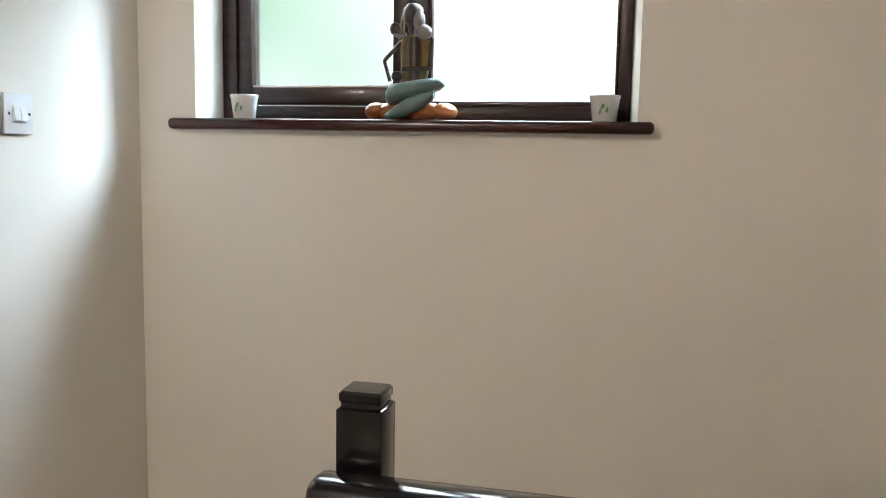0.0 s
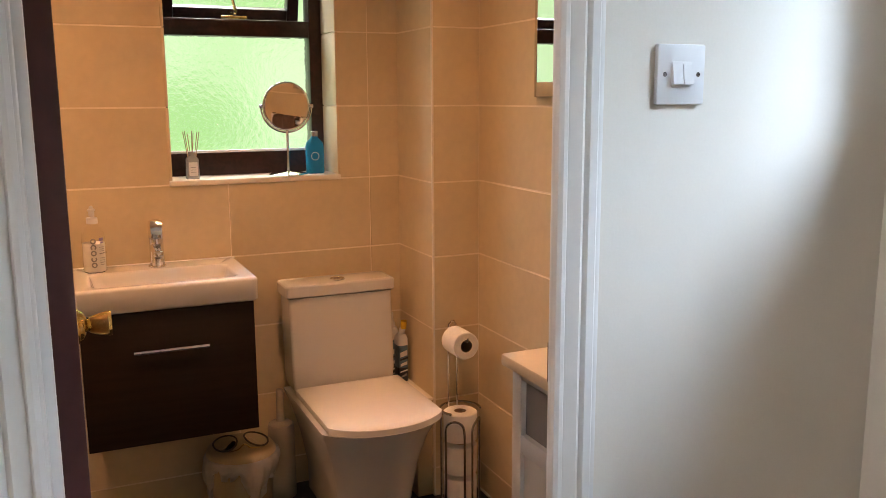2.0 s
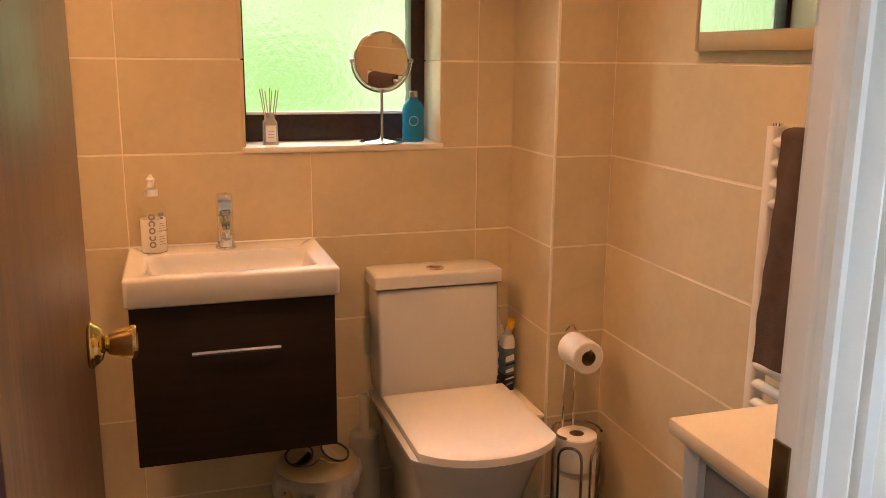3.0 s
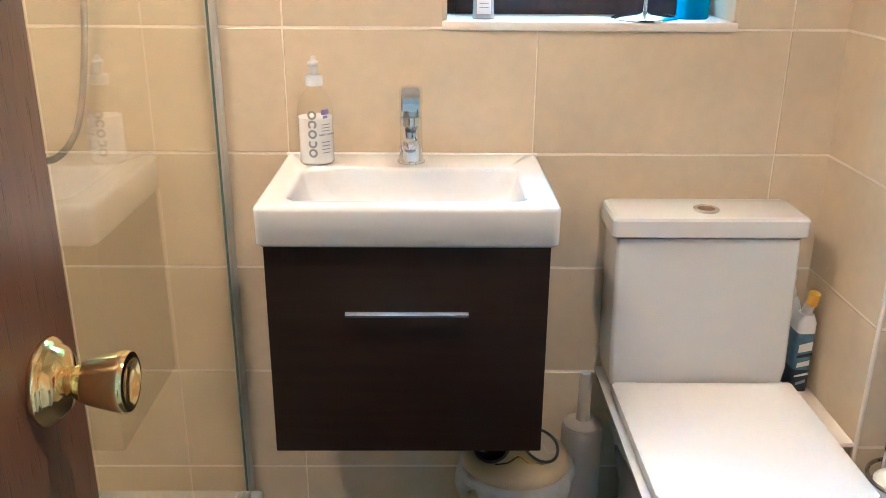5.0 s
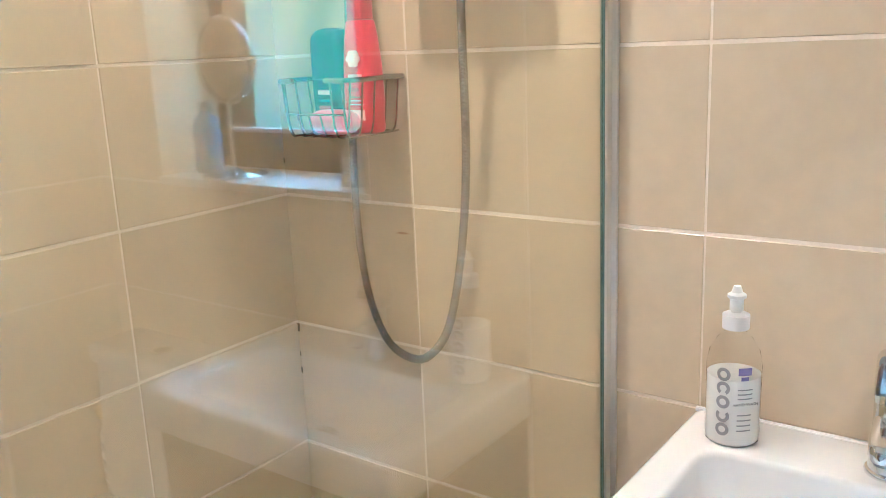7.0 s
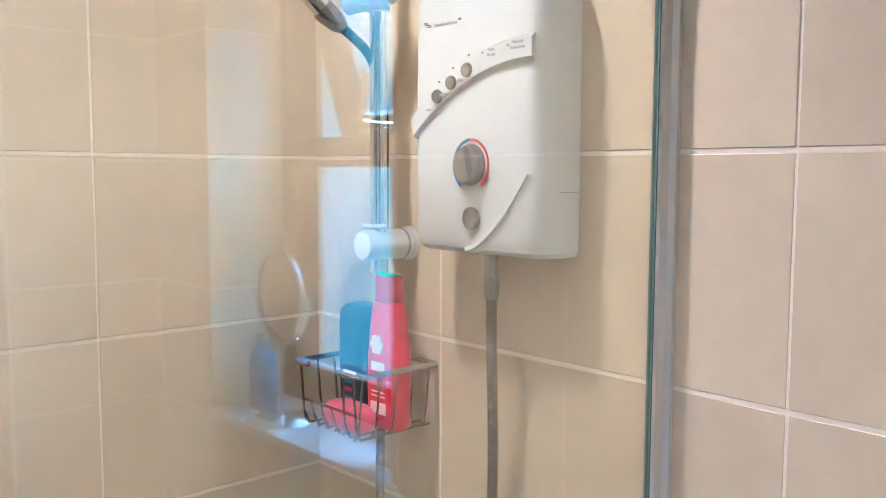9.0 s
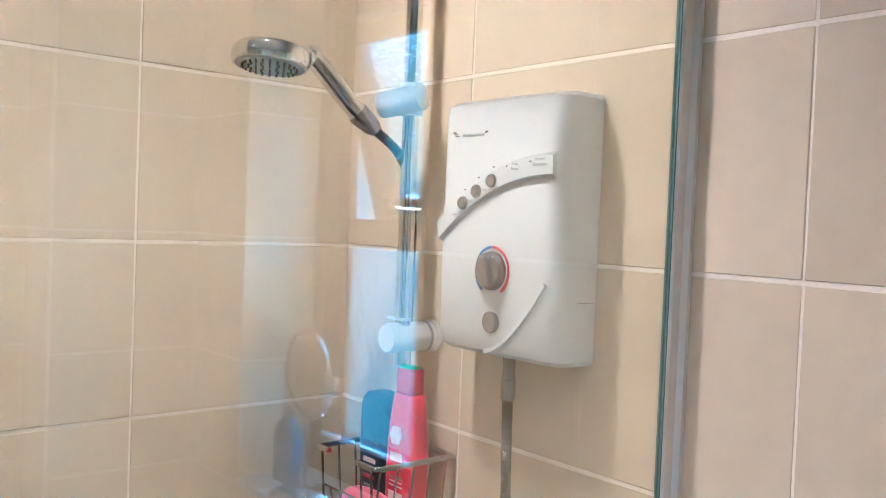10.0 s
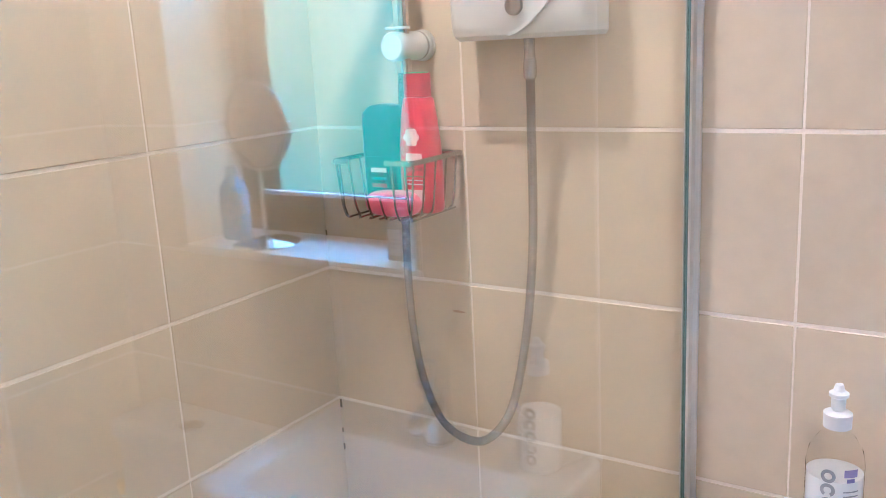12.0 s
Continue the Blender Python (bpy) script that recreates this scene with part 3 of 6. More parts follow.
solo("window_sill", bm, "sill", "polished mahogany window sill with rounded nose", "window sill", "structure")

# bathroom window
XF = -3.165
win2 = tagged(thing("window_2", (XF, 1.4, BWZ0), "dark stained timber bathroom window with patterned glass", "window"), kind="structure")
f0, f1 = 1.085, 1.70
bm = B()
for d in ((f0, 1.142, BWZ0, BWZ1), (1.643, f1, BWZ0, BWZ1), (1.142, 1.643, BWZ0, 1.205), (1.142, 1.643, 1.605, 1.662), (1.142, 1.643, BWZ1 - 0.05, BWZ1)):
    box(bm, XF - 0.07, XF, d[0], d[1], d[2], d[3], 0.004)
part("window_frame", bm, "frame", win2)
bm = B()
box(bm, XF - 0.04, XF - 0.034, 1.136, 1.649, 1.199, 1.611)
pane = part("pane", bm, "obscure", win2)
pane.visible_shadow = False
bm = B()
box(bm, XF - 0.012, XF + 0.004, 1.142, 1.643, 1.205, 1.214, 0.003)
part("glazing_bead", bm, "gloss", win2, "pale glazing bead")
HINGE, SWING = Vector((XF - 0.02, 1.39, 2.062)), Matrix.Rotation(radians(16), 4, "Y")


def swing(bm):
    """Turns a piece of the top-hung vent outwards about its upper edge."""
    bmesh.ops.rotate(bm, cent=HINGE, matrix=SWING, verts=bm.verts[:])
    return bm


bm = B()
for d in ((1.148, 1.190, 1.640, 2.060), (1.592, 1.634, 1.640, 2.060), (1.190, 1.592, 1.640, 1.700), (1.190, 1.592, 2.018, 2.060)):
    box(bm, XF - 0.05, XF + 0.004, d[0], d[1], d[2], d[3], 0.005)
sash = part("sash", swing(bm), "frame", win2, "open top-hung vent sash")
bm = B()
box(bm, XF - 0.024, XF - 0.018, 1.186, 1.596, 1.696, 2.022)
pane = part("pane", swing(bm), "obscure", win2)
pane.visible_shadow = False
bm = B()
box(bm, XF - 0.008, XF - 0.002, 1.335, 1.425, 1.664, 1.674, 0.002)
tube(bm, curve_points([(XF - 0.120, 1.38, 1.700), (XF - 0.05, 1.382, 1.684), (XF + 0.02, 1.382, 1.684), (XF + 0.034, 1.376, 1.70), (XF + 0.026, 1.370, 1.735), (XF + 0.032, 1.366, 1.775)], 5), 0.005, 8)
part("casement_stay", bm, "brass", win2, "brass window stay")
sill2 = tagged(thing("window_sill_tiled", (-3.08, 1.4, BWZ0), "white tiled bathroom window sill", "window sill"), kind="structure")
boxed("sill_tile", (XF - 0.01, XW + 0.006, BW0 - 0.004, BW1 + 0.004, BWZ0 - 0.004, BWZ0 + 0.014), "trim", sill2, 0.003)
reveal = tagged(thing("window_reveal_tiles", (-3.08, 1.4, BWZ0 + 0.014), "cream tiled window reveal", "trim"), kind="structure")
for k in range(1, 5):
    z0, z1 = max(BWZ0 + 0.015, JOINT_Z + TH * k + 0.002), min(BWZ1, JOINT_Z + TH * (k + 1) - 0.002)
    boxed("tile", (XF + 0.002, XW + 0.004, BW1 - 0.006, BW1 + 0.004, z0, z1), "tile", reveal, 0.0015)
    boxed("tile", (XF + 0.002, XW + 0.004, BW0 - 0.004, BW0 + 0.006, z0, z1), "tile", reveal, 0.0015)

# doorway: lining, stop, architrave
door_set = tagged(thing("door_frame", (XD, 1.1, 0), "white gloss painted door lining and moulded architrave", "door frame"), kind="structure")
bm = B()
box(bm, XD_IN + 0.014, XD + 0.002, OPEN1 + 0.006, OPEN1 + 0.026, 0, OPEN_TOP, 0.002)
part("jamb", bm, "gloss", door_set)
bm = B()
box(bm, XD_IN - 0.004, XD + 0.002, OPEN0 - 0.026, OPEN0, 0, OPEN_TOP, 0.002)
part("jamb", bm, "gloss", door_set)
bm = B()
box(bm, XD_IN - 0.004, XD + 0.002, OPEN0 - 0.026, OPEN1 + 0.026, OPEN_TOP, OPEN_TOP + 0.026, 0.002)
part("head", bm, "gloss", door_set)
bm = B()
box(bm, XD - 0.010, XD + 0.001, OPEN1 - 0.052, OPEN1 + 0.008, 0, OPEN_TOP, 0.002)
part("door_stop", bm, "gloss", door_set)
bm = B()
box(bm, XD_IN + 0.042, XD_IN + 0.075, OPEN0 - 0.002, OPEN0 + 0.012, 0, OPEN_TOP, 0.002)
part("door_stop", bm, "gloss", door_set)
ARCH = [(0.0, 0.0), (0.0, 0.010), (0.006, 0.014), (0.012, 0.014), (0.015, 0.010), (0.020, 0.012), (0.034, 0.017), (0.040, 0.013), (0.046, 0.018), (0.058, 0.018), (0.062, 0.014), (0.062, 0.0)]
for side, edge in ((1, OPEN1 - 0.052), (-1, OPEN0 - 0.004)):
    bm = B()
    prism(bm, [(XD + d, edge + side * u) for u, d in ARCH], 0, OPEN_TOP + 0.066, "xyz")
    part("architrave", bm, "gloss", door_set, angle=25)
    bm = B()
    inner = OPEN1 + 0.024 if side > 0 else edge
    prism(bm, [(XD_IN - d, inner + side * u) for u, d in ARCH], 0, OPEN_TOP + 0.066, "xyz")
    part("architrave", bm, "gloss", door_set, angle=25)
bm = B()
prism(bm, [(XD + d, OPEN_TOP + 0.004 + u) for u, d in ARCH], OPEN0 - 0.004, OPEN1 + 0.004, "xzy")
part("architrave", bm, "gloss", door_set, angle=25)
bm = B()
box(bm, XD_IN + 0.012, XD_IN + 0.036, OPEN1 + 0.0035, OPEN1 + 0.010, 0.945, 1.010, 0.001)
part("strike_plate", bm, "old_brass", door_set, "tarnished brass strike plate")

# ---- light fittings, all unseen; one downlight and the landing globe are added fill ----
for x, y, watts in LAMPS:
    lamp = thing("ceiling_downlight", (x, y, H), "unseen recessed round ceiling downlight with chrome ring, lit", "downlight", "bathroom downlights")
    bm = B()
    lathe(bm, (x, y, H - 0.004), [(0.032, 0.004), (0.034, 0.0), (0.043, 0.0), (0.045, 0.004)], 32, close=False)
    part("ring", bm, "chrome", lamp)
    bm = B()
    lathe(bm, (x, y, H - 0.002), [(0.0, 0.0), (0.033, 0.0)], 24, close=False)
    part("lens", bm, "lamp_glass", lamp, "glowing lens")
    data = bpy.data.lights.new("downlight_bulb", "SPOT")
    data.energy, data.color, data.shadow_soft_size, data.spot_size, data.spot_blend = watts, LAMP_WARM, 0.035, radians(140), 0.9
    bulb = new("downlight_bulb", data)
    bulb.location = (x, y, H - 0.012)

# unseen globe added as fill, to lift the landing's shaded window wall
landing_fill = thing("landing_fill_lamp", (-0.92, -0.30, 2.4), "unseen opal globe lamp added to fill the landing with light", "ceiling lamp")
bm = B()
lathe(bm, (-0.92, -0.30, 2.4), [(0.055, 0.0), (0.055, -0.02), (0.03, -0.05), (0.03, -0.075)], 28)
part("rose", bm, "plastic", landing_fill)
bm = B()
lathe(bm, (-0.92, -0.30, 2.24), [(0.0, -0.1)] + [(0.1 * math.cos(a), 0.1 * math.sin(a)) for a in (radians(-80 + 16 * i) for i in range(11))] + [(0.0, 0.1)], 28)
part("globe", bm, "globe", landing_fill, "glowing globe of the added fill lamp")

# ---- beyond the windows ----
bm = B()
box(bm, -8.1, -8.0, -8, 11, -4, 9)
solo("backdrop_garden", bm, "garden_green", "blurred green garden beyond the bathroom window", "backdrop", "structure")
bm = B()
box(bm, -11, 9, 7.0, 7.1, -4, 10)
solo("backdrop_sky", bm, "garden_sky", "bright sky and foliage beyond the landing window", "backdrop", "structure")


# ---- bathroom: door leaf ----
def door_leaf():
    d = tagged(thing("door_1", (XD_IN, 0.77, 0.006), "reddish brown wooden door standing open into the bathroom", "door"), kind="structure")
    x1, x0, y0, y1 = XD_IN - 0.002, -1.938, 0.750, 0.790
    bm = B()
    box(bm, x0, x1, y0, y1, 0.006, OPEN_TOP - 0.004, 0.0025)
    leaf = part("leaf", bm, ["door", "door_edge"], d)
    for p in leaf.data.polygons:
        if p.normal.x > 0.6:
            p.material_index = 1
    for side, y in ((1, y1), (-1, y0)):
        bm = B()
        lathe(bm, (-1.874, y, 0.950), [(0.034, 0.0), (0.0365, 0.003), (0.036, 0.006), (0.032, 0.0085), (0.0305, 0.010), (0.0285, 0.0145), (0.0225, 0.0190), (0.0145, 0.0215), (0.011, 0.0235)], 36, (0, side, 0))
        rose = part("rose", bm, "brass", d, "polished brass rose", 50)
        bm = B()
        lathe(bm, (-1.874, y + side * 0.020, 0.950), [(0.010, 0.0), (0.011, 0.004), (0.014, 0.006), (0.016, 0.008), (0.019, 0.016), (0.0225, 0.030), (0.025, 0.041),
                                                    (0.0255, 0.045), (0.024, 0.048), (0.019, 0.0485), (0.016, 0.046), (0.0, 0.0455)], 36, (0, side, 0))
        part("knob", bm, "brass", d, "polished brass door knob", 50)
    bm = B()
    box(bm, x0 - 0.002, x0 + 0.0005, 0.757, 0.783, 0.90, 0.99, 0.0005)
    part("latch_plate", bm, "old_brass", d)
    for z in (0.25, 1.75):
        bm = B()
        rod(bm, (XD_IN - 0.006, 0.744, z - 0.04), (XD_IN - 0.006, 0.744, z + 0.04), 0.006)
        part("hinge", bm, "old_brass", d)


door_leaf()


# ---- bathroom: washbasin and vanity ----
def vanity_unit():
    v = thing("vanity_unit", (-2.83, 1.052, 0.37), "wall-hung dark wenge vanity drawer unit under the basin", "vanity unit")
    boxed("body", (XW + 0.001, -2.678, 0.824, 1.283, 0.37, 0.742), "vanity", v, 0.002)
    for y in (0.807, 1.284):
        boxed("side_panel", (XW + 0.001, -2.678, y, y + 0.016, 0.37, 0.782), "vanity", v, 0.001)
    boxed("drawer_front", (-2.676, -2.657, 0.805, 1.302, 0.371, 0.780), "vanity", v, 0.002)
    bm = B()
    tube(bm, [(-2.637, 0.945, 0.662), (-2.637, 1.160, 0.662)], 0.0065, 12)
    box(bm, -2.658, -2.634, 0.960, 0.972, 0.657, 0.667, 0.002)
    box(bm, -2.658, -2.634, 1.133, 1.145, 0.657, 0.667, 0.002)
    part("handle", bm, "chrome", v, "chrome bar handle")


def washbasin():
    top, bottom = BASIN_TOP, 0.785
    w = thing("washbasin", (-2.82, 1.054, bottom), "white ceramic rectangular washbasin on the vanity unit", "washbasin")
    x0, x1, y0, y1 = XW + 0.001, -2.634, 0.795, 1.314
    bm = B()
    a = [round_rect(-2.84, -2.70, 0.89, 1.22, 0.03, 0.745),
         round_rect(-2.87, -2.67, 0.86, 1.25, 0.03, bottom),
         round_rect(x0, x1 - 0.008, y0 + 0.006, y1 - 0.006, 0.012, bottom),
         round_rect(x0, x1 - 0.002, y0, y1, 0.014, bottom + 0.006)]
    for i in range(7):
        q = radians(15 * i)
        e = 0.011 * (1 - math.cos(q))
        a.append(round_rect(x0, x1 - e, y0 + e, y1 - e, 0.014, top - 0.011 + 0.011 * math.sin(q)))
    # bowl: rolled lip, then sides that slope in to a shallow floor
    for inset, drop, r in ((0.0, 0.0, 0.030), (0.003, 0.0006, 0.030), (0.006, 0.0028, 0.031), (0.008, 0.009, 0.032), (0.011, 0.026, 0.034), (0.016, 0.046, 0.038),
                           (0.025, 0.062, 0.042), (0.038, 0.073, 0.045), (0.054, 0.079, 0.044), (0.075, 0.082, 0.03)):
        side = inset * 1.45
        a.append(round_rect(-2.893 + inset * 0.8, -2.664 - inset * 0.8, 0.838 + side, 1.270 - side, r, top - drop))
    loft(bm, a)
    part("bowl", bm, "ceramic", w, angle=48)
    bm = B()
    lathe(bm, (-2.785, 1.054, top - 0.082), [(0.0, 0.001), (0.012, 0.001), (0.020, 0.003), (0.023, 0.0)], 24)
    part("waste", bm, "chrome", w, "chrome waste")
    bm = B()
    tube(bm, [(XW + 0.0015, y0 + 0.002, top - 0.001), (XW + 0.0015, y1 - 0.002, top - 0.001)], 0.004, 8)
    part("sealant", bm, "gloss", w, "white sealant bead")


def basin_tap():
    cx, cy, z = -2.932, 1.054, BASIN_TOP
    t = thing("basin_tap", (cx, cy, z), "chrome monobloc mixer tap on the basin", "tap")
    bm = B()
    lathe(bm, (cx, cy, z), [(0.0275, 0.0), (0.028, 0.003), (0.027, 0.006), (0.0245, 0.007), (0.0235, 0.020), (0.0225, 0.045), (0.0222, 0.090), (0.0218, 0.092)], 40)
    part("body", bm, "chrome", t)
    # short spout, round-ended, sloping down and forward
    bm = B()

    def section(x, w, zc, h):
        return [(x, cy + w * math.copysign(abs(math.cos(q)) ** 0.6, math.cos(q)), zc + h * math.copysign(abs(math.sin(q)) ** 0.6, math.sin(q))) for q in (2 * math.pi * i / 20 for i in range(20))]
    loft(bm, [section(cx + dx, w, z + dz, h) for dx, w, dz, h in
              ((0.000, 0.0195, 0.066, 0.017), (0.024, 0.0192, 0.062, 0.015), (0.044, 0.0185, 0.056, 0.012), (0.060, 0.0165, 0.051, 0.010), (0.068, 0.0130, 0.0485, 0.0085), (0.071, 0.0080, 0.0475, 0.006))])
    spout = part("spout", bm, "chrome", t, angle=45)
    bm = B()
    lathe(bm, (cx + 0.054, cy, z + 0.035), [(0.0, 0.0), (0.0105, 0.0), (0.0115, 0.008)], 20)
    part("aerator", bm, "grey_plastic", spout, "grey aerator")
    bm = B()
    lathe(bm, (cx, cy, z + 0.0925), [(0.0205, 0.0), (0.0205, 0.003)], 32)
    part("gasket", bm, "grey_plastic", t, "dark joint ring")
    # lever: a drum whose front is cut to a slanting flat tongue
    bm = B()
    loops = []
    for zz, r, cut in ((0.0955, 0.0222, 0.026), (0.108, 0.0226, 0.034), (0.116, 0.0228, 0.034), (0.136, 0.0228, 0.026), (0.146, 0.0220, 0.021), (0.150, 0.0190, 0.017), (0.1515, 0.012, 0.010)):
        loops.append([(cx + (r * math.cos(q) if math.cos(q) < 0.2 else max(r * math.cos(q), cut * min(1.0, (math.cos(q) - 0.2) * 1.9 + 0.15))), cy + r * math.sin(q), z + zz) for q in (2 * math.pi * i / 36 for i in range(36))])
    loft(bm, loops)
    part("lever", bm, "chrome", t, "chrome lever", 30)


def soap_bottle():
    s = thing("soap_bottle", (-2.93, 0.868, BASIN_TOP), "clear pump bottle half full of white hand soap", "soap bottle")
    c = (-2.93, 0.868, BASIN_TOP)
    bm = B()
    lathe(bm, c, [(0.030, 0.0), (0.034, 0.004), (0.034, 0.105), (0.031, 0.122), (0.022, 0.138), (0.014, 0.146), (0.0135, 0.156)], 32)
    shell = part("bottle", bm, "clear_bottle", s, "clear plastic bottle")
    shell.visible_shadow = False
    bm = B()
    lathe(bm, c, [(0.0, 0.003), (0.0315, 0.003), (0.0325, 0.006), (0.0325, 0.092), (0.0, 0.093)], 32)
    part("soap", bm, "soap_white", s, "white liquid soap")
    bm = B()
    lathe(bm, c, [(0.0165, 0.152), (0.0168, 0.170), (0.013, 0.172), (0.0065, 0.173), (0.0065, 0.190)], 24)
    part("pump_collar", bm, "plastic", s, "white pump collar")
    bm = B()
    lathe(bm, c, [(0.0085, 0.176), (0.0085, 0.190), (0.0115, 0.192), (0.0115, 0.196), (0.007, 0.199), (0.0045, 0.207), (0.0, 0.208)], 20)
    part("pump_head", bm, "plastic", s, "white pump head")

    def wrap(name, a0, a1, z0, z1, material, r=0.0347):
        bm = B()
        n = 6
        ring = [[bm.verts.new((c[0] + rr * math.cos(a), c[1] + rr * math.sin(a), c[2] + z)) for a in (radians(a0 + (a1 - a0) * i / n) for i in range(n + 1))]
                for rr, z in ((r, z0), (r, z1), (r - 0.0004, z1), (r - 0.0004, z0))]
        for p, q in zip(ring, ring[1:] + ring[:1]):
            for i in range(n):
                bm.faces.new((p[i], p[i + 1], q[i + 1], q[i]))
        return part(name, bm, material, shell)
    # tall brand letters as plain open rings running up the bottle
    def ring_mark(ac, zc, start, stop):
        bm = B()
        n, rows = 16, []
        for rr, q in ((0.0347, 1.0), (0.0347, 0.52), (0.0343, 0.52), (0.0343, 1.0)):
            row = []
            for i in range(n + 1):
                w = radians(start + (stop - start) * i / n)
                a = radians(ac + 14.5 * q * math.cos(w))
                row.append(bm.verts.new((c[0] + rr * math.cos(a), c[1] + rr * math.sin(a), c[2] + zc + 0.0088 * q * math.sin(w))))
            rows.append(row)
        for p, q in zip(rows, rows[1:] + rows[:1]):
            for i in range(n):
                bm.faces.new((p[i], p[i + 1], q[i + 1], q[i]))
        part("print_mark", bm, "ink", shell)
    for k, (a0, a1) in enumerate(((0, 360), (140, 400), (0, 360), (-60, 240), (0, 360))):
        ring_mark(-4, 0.026 + 0.0185 * k, a0, a1)
    wrap("print_mark", 26, 54, 0.100, 0.110, "violet")
    wrap("print_mark", 32, 48, 0.093, 0.098, "violet")
    for k in range(3):
        wrap("print_mark", 26, 58, 0.080 - 0.006 * k, 0.0815 - 0.006 * k, "ink")
    for k in range(4):
        wrap("print_mark", 26, 56, 0.046 - 0.007 * k, 0.0475 - 0.007 * k, "ink")
    cu = bpy.data.curves.new("caption", "FONT")
    cu.body, cu.size, cu.align_x, cu.extrude = "HAND WASH", 0.0055, "CENTER", 0.0001
    t = new("caption", cu)
    t.data.materials.append(M["ink_black"])
    t.parent = shell
    a = radians(42)
    t.matrix_basis = pose(c[0] + 0.0352 * math.cos(a), c[1] + 0.0352 * math.sin(a), c[2] + 0.060, 90, 0, 90 + 42)


vanity_unit()
washbasin()
basin_tap()
soap_bottle()


# ---- bathroom: toilet ----
def toilet():
    t = thing("toilet", (-2.75, 1.655, 0), "white close-coupled ceramic toilet with a flat closed lid", "toilet")
    bm = B()
    loft(bm, [round_rect(XW + 0.004, -2.862, 1.470, 1.832, 0.010, 0.40), round_rect(XW + 0.004, -2.858, 1.466, 1.836, 0.010, 0.44),
              round_rect(XW + 0.004, -2.872, 1.464, 1.834, 0.010, 0.720)])
    part("cistern", bm, "ceramic", t)
    bm = B()
    loft(bm, [round_rect(XW + 0.004, -2.865, 1.455, 1.841, 0.008, 0.725), round_rect(XW + 0.004, -2.862, 1.452, 1.844, 0.010, 0.728),
              round_rect(XW + 0.004, -2.862, 1.452, 1.844, 0.010, 0.760), round_rect(XW + 0.004, -2.865, 1.455, 1.841, 0.010, 0.765),
              round_rect(XW + 0.006, -2.871, 1.461, 1.835, 0.010, 0.7672)])
    lid = part("cistern_lid", bm, "ceramic", t, angle=24)
    bm = B()
    lathe(bm, (-2.915, 1.648, 0.767), [(0.026, 0.0), (0.026, 0.004), (0.022, 0.006), (0.018, 0.005), (0.017, 0.003), (0.0, 0.0035)], 28)
    part("flush_button", bm, "chrome", lid, "chrome dual flush button")
    bm = B()
    lathe(bm, (-2.915, 1.648, 0.770), [(0.0165, 0.0), (0.0165, 0.0014), (0.0, 0.0018)], 24)
    part("button_face", bm, "old_brass", lid, "dark button face")

    def plan(x0, xs, xf, y0, y1, z, n=20):
        m = (y0 + y1) / 2
        out = [(x0, y0, z), (xs, y0, z)]
        for i in range(1, n):
            u = math.sin(math.pi * (i / n - 0.5))
            out.append((xs + (xf - xs) * (1 - abs(u) ** 2.2) ** 0.8, m + u * (y1 - y0) / 2, z))
        return out + [(xs, y1, z), (x0, y1, z)]
    bm = B()
    loft(bm, [plan(-2.95, -2.60, -2.52, 1.532, 1.786, 0.0), plan(-2.95, -2.585, -2.505, 1.530, 1.788, 0.10), plan(-2.96, -2.56, -2.48, 1.508, 1.804, 0.22),
              plan(-2.97, -2.53, -2.43, 1.480, 1.828, 0.32), plan(-2.98, -2.505, -2.405, 1.461, 1.846, 0.366), plan(-2.985, -2.502, -2.402, 1.459, 1.848, 0.378)])
    part("pan", bm, "ceramic", t, angle=50)
    bm = B()
    loft(bm, [plan(-2.85, -2.476, -2.389, 1.474, 1.848, 0.3825), plan(-2.852, -2.474, -2.386, 1.472, 1.850, 0.385), plan(-2.852, -2.474, -2.386, 1.472, 1.850, 0.406),
              plan(-2.848, -2.480, -2.393, 1.480, 1.842, 0.4115), plan(-2.83, -2.51, -2.43, 1.52, 1.80, 0.413)])
    part("lid", bm, "seat", t, angle=40)
    bm = B()
    loft(bm, [plan(-2.85, -2.488, -2.400, 1.484, 1.838, 0.3775), plan(-2.85, -2.488, -2.400, 1.484, 1.838, 0.383)])
    part("seat", bm, "seat", t)
    for y in (1.50, 1.822):
        bm = B()
        rod(bm, (-2.852, y - 0.022, 0.400), (-2.852, y + 0.022, 0.400), 0.009, 14)
        part("hinge", bm, "plastic", t)


toilet()


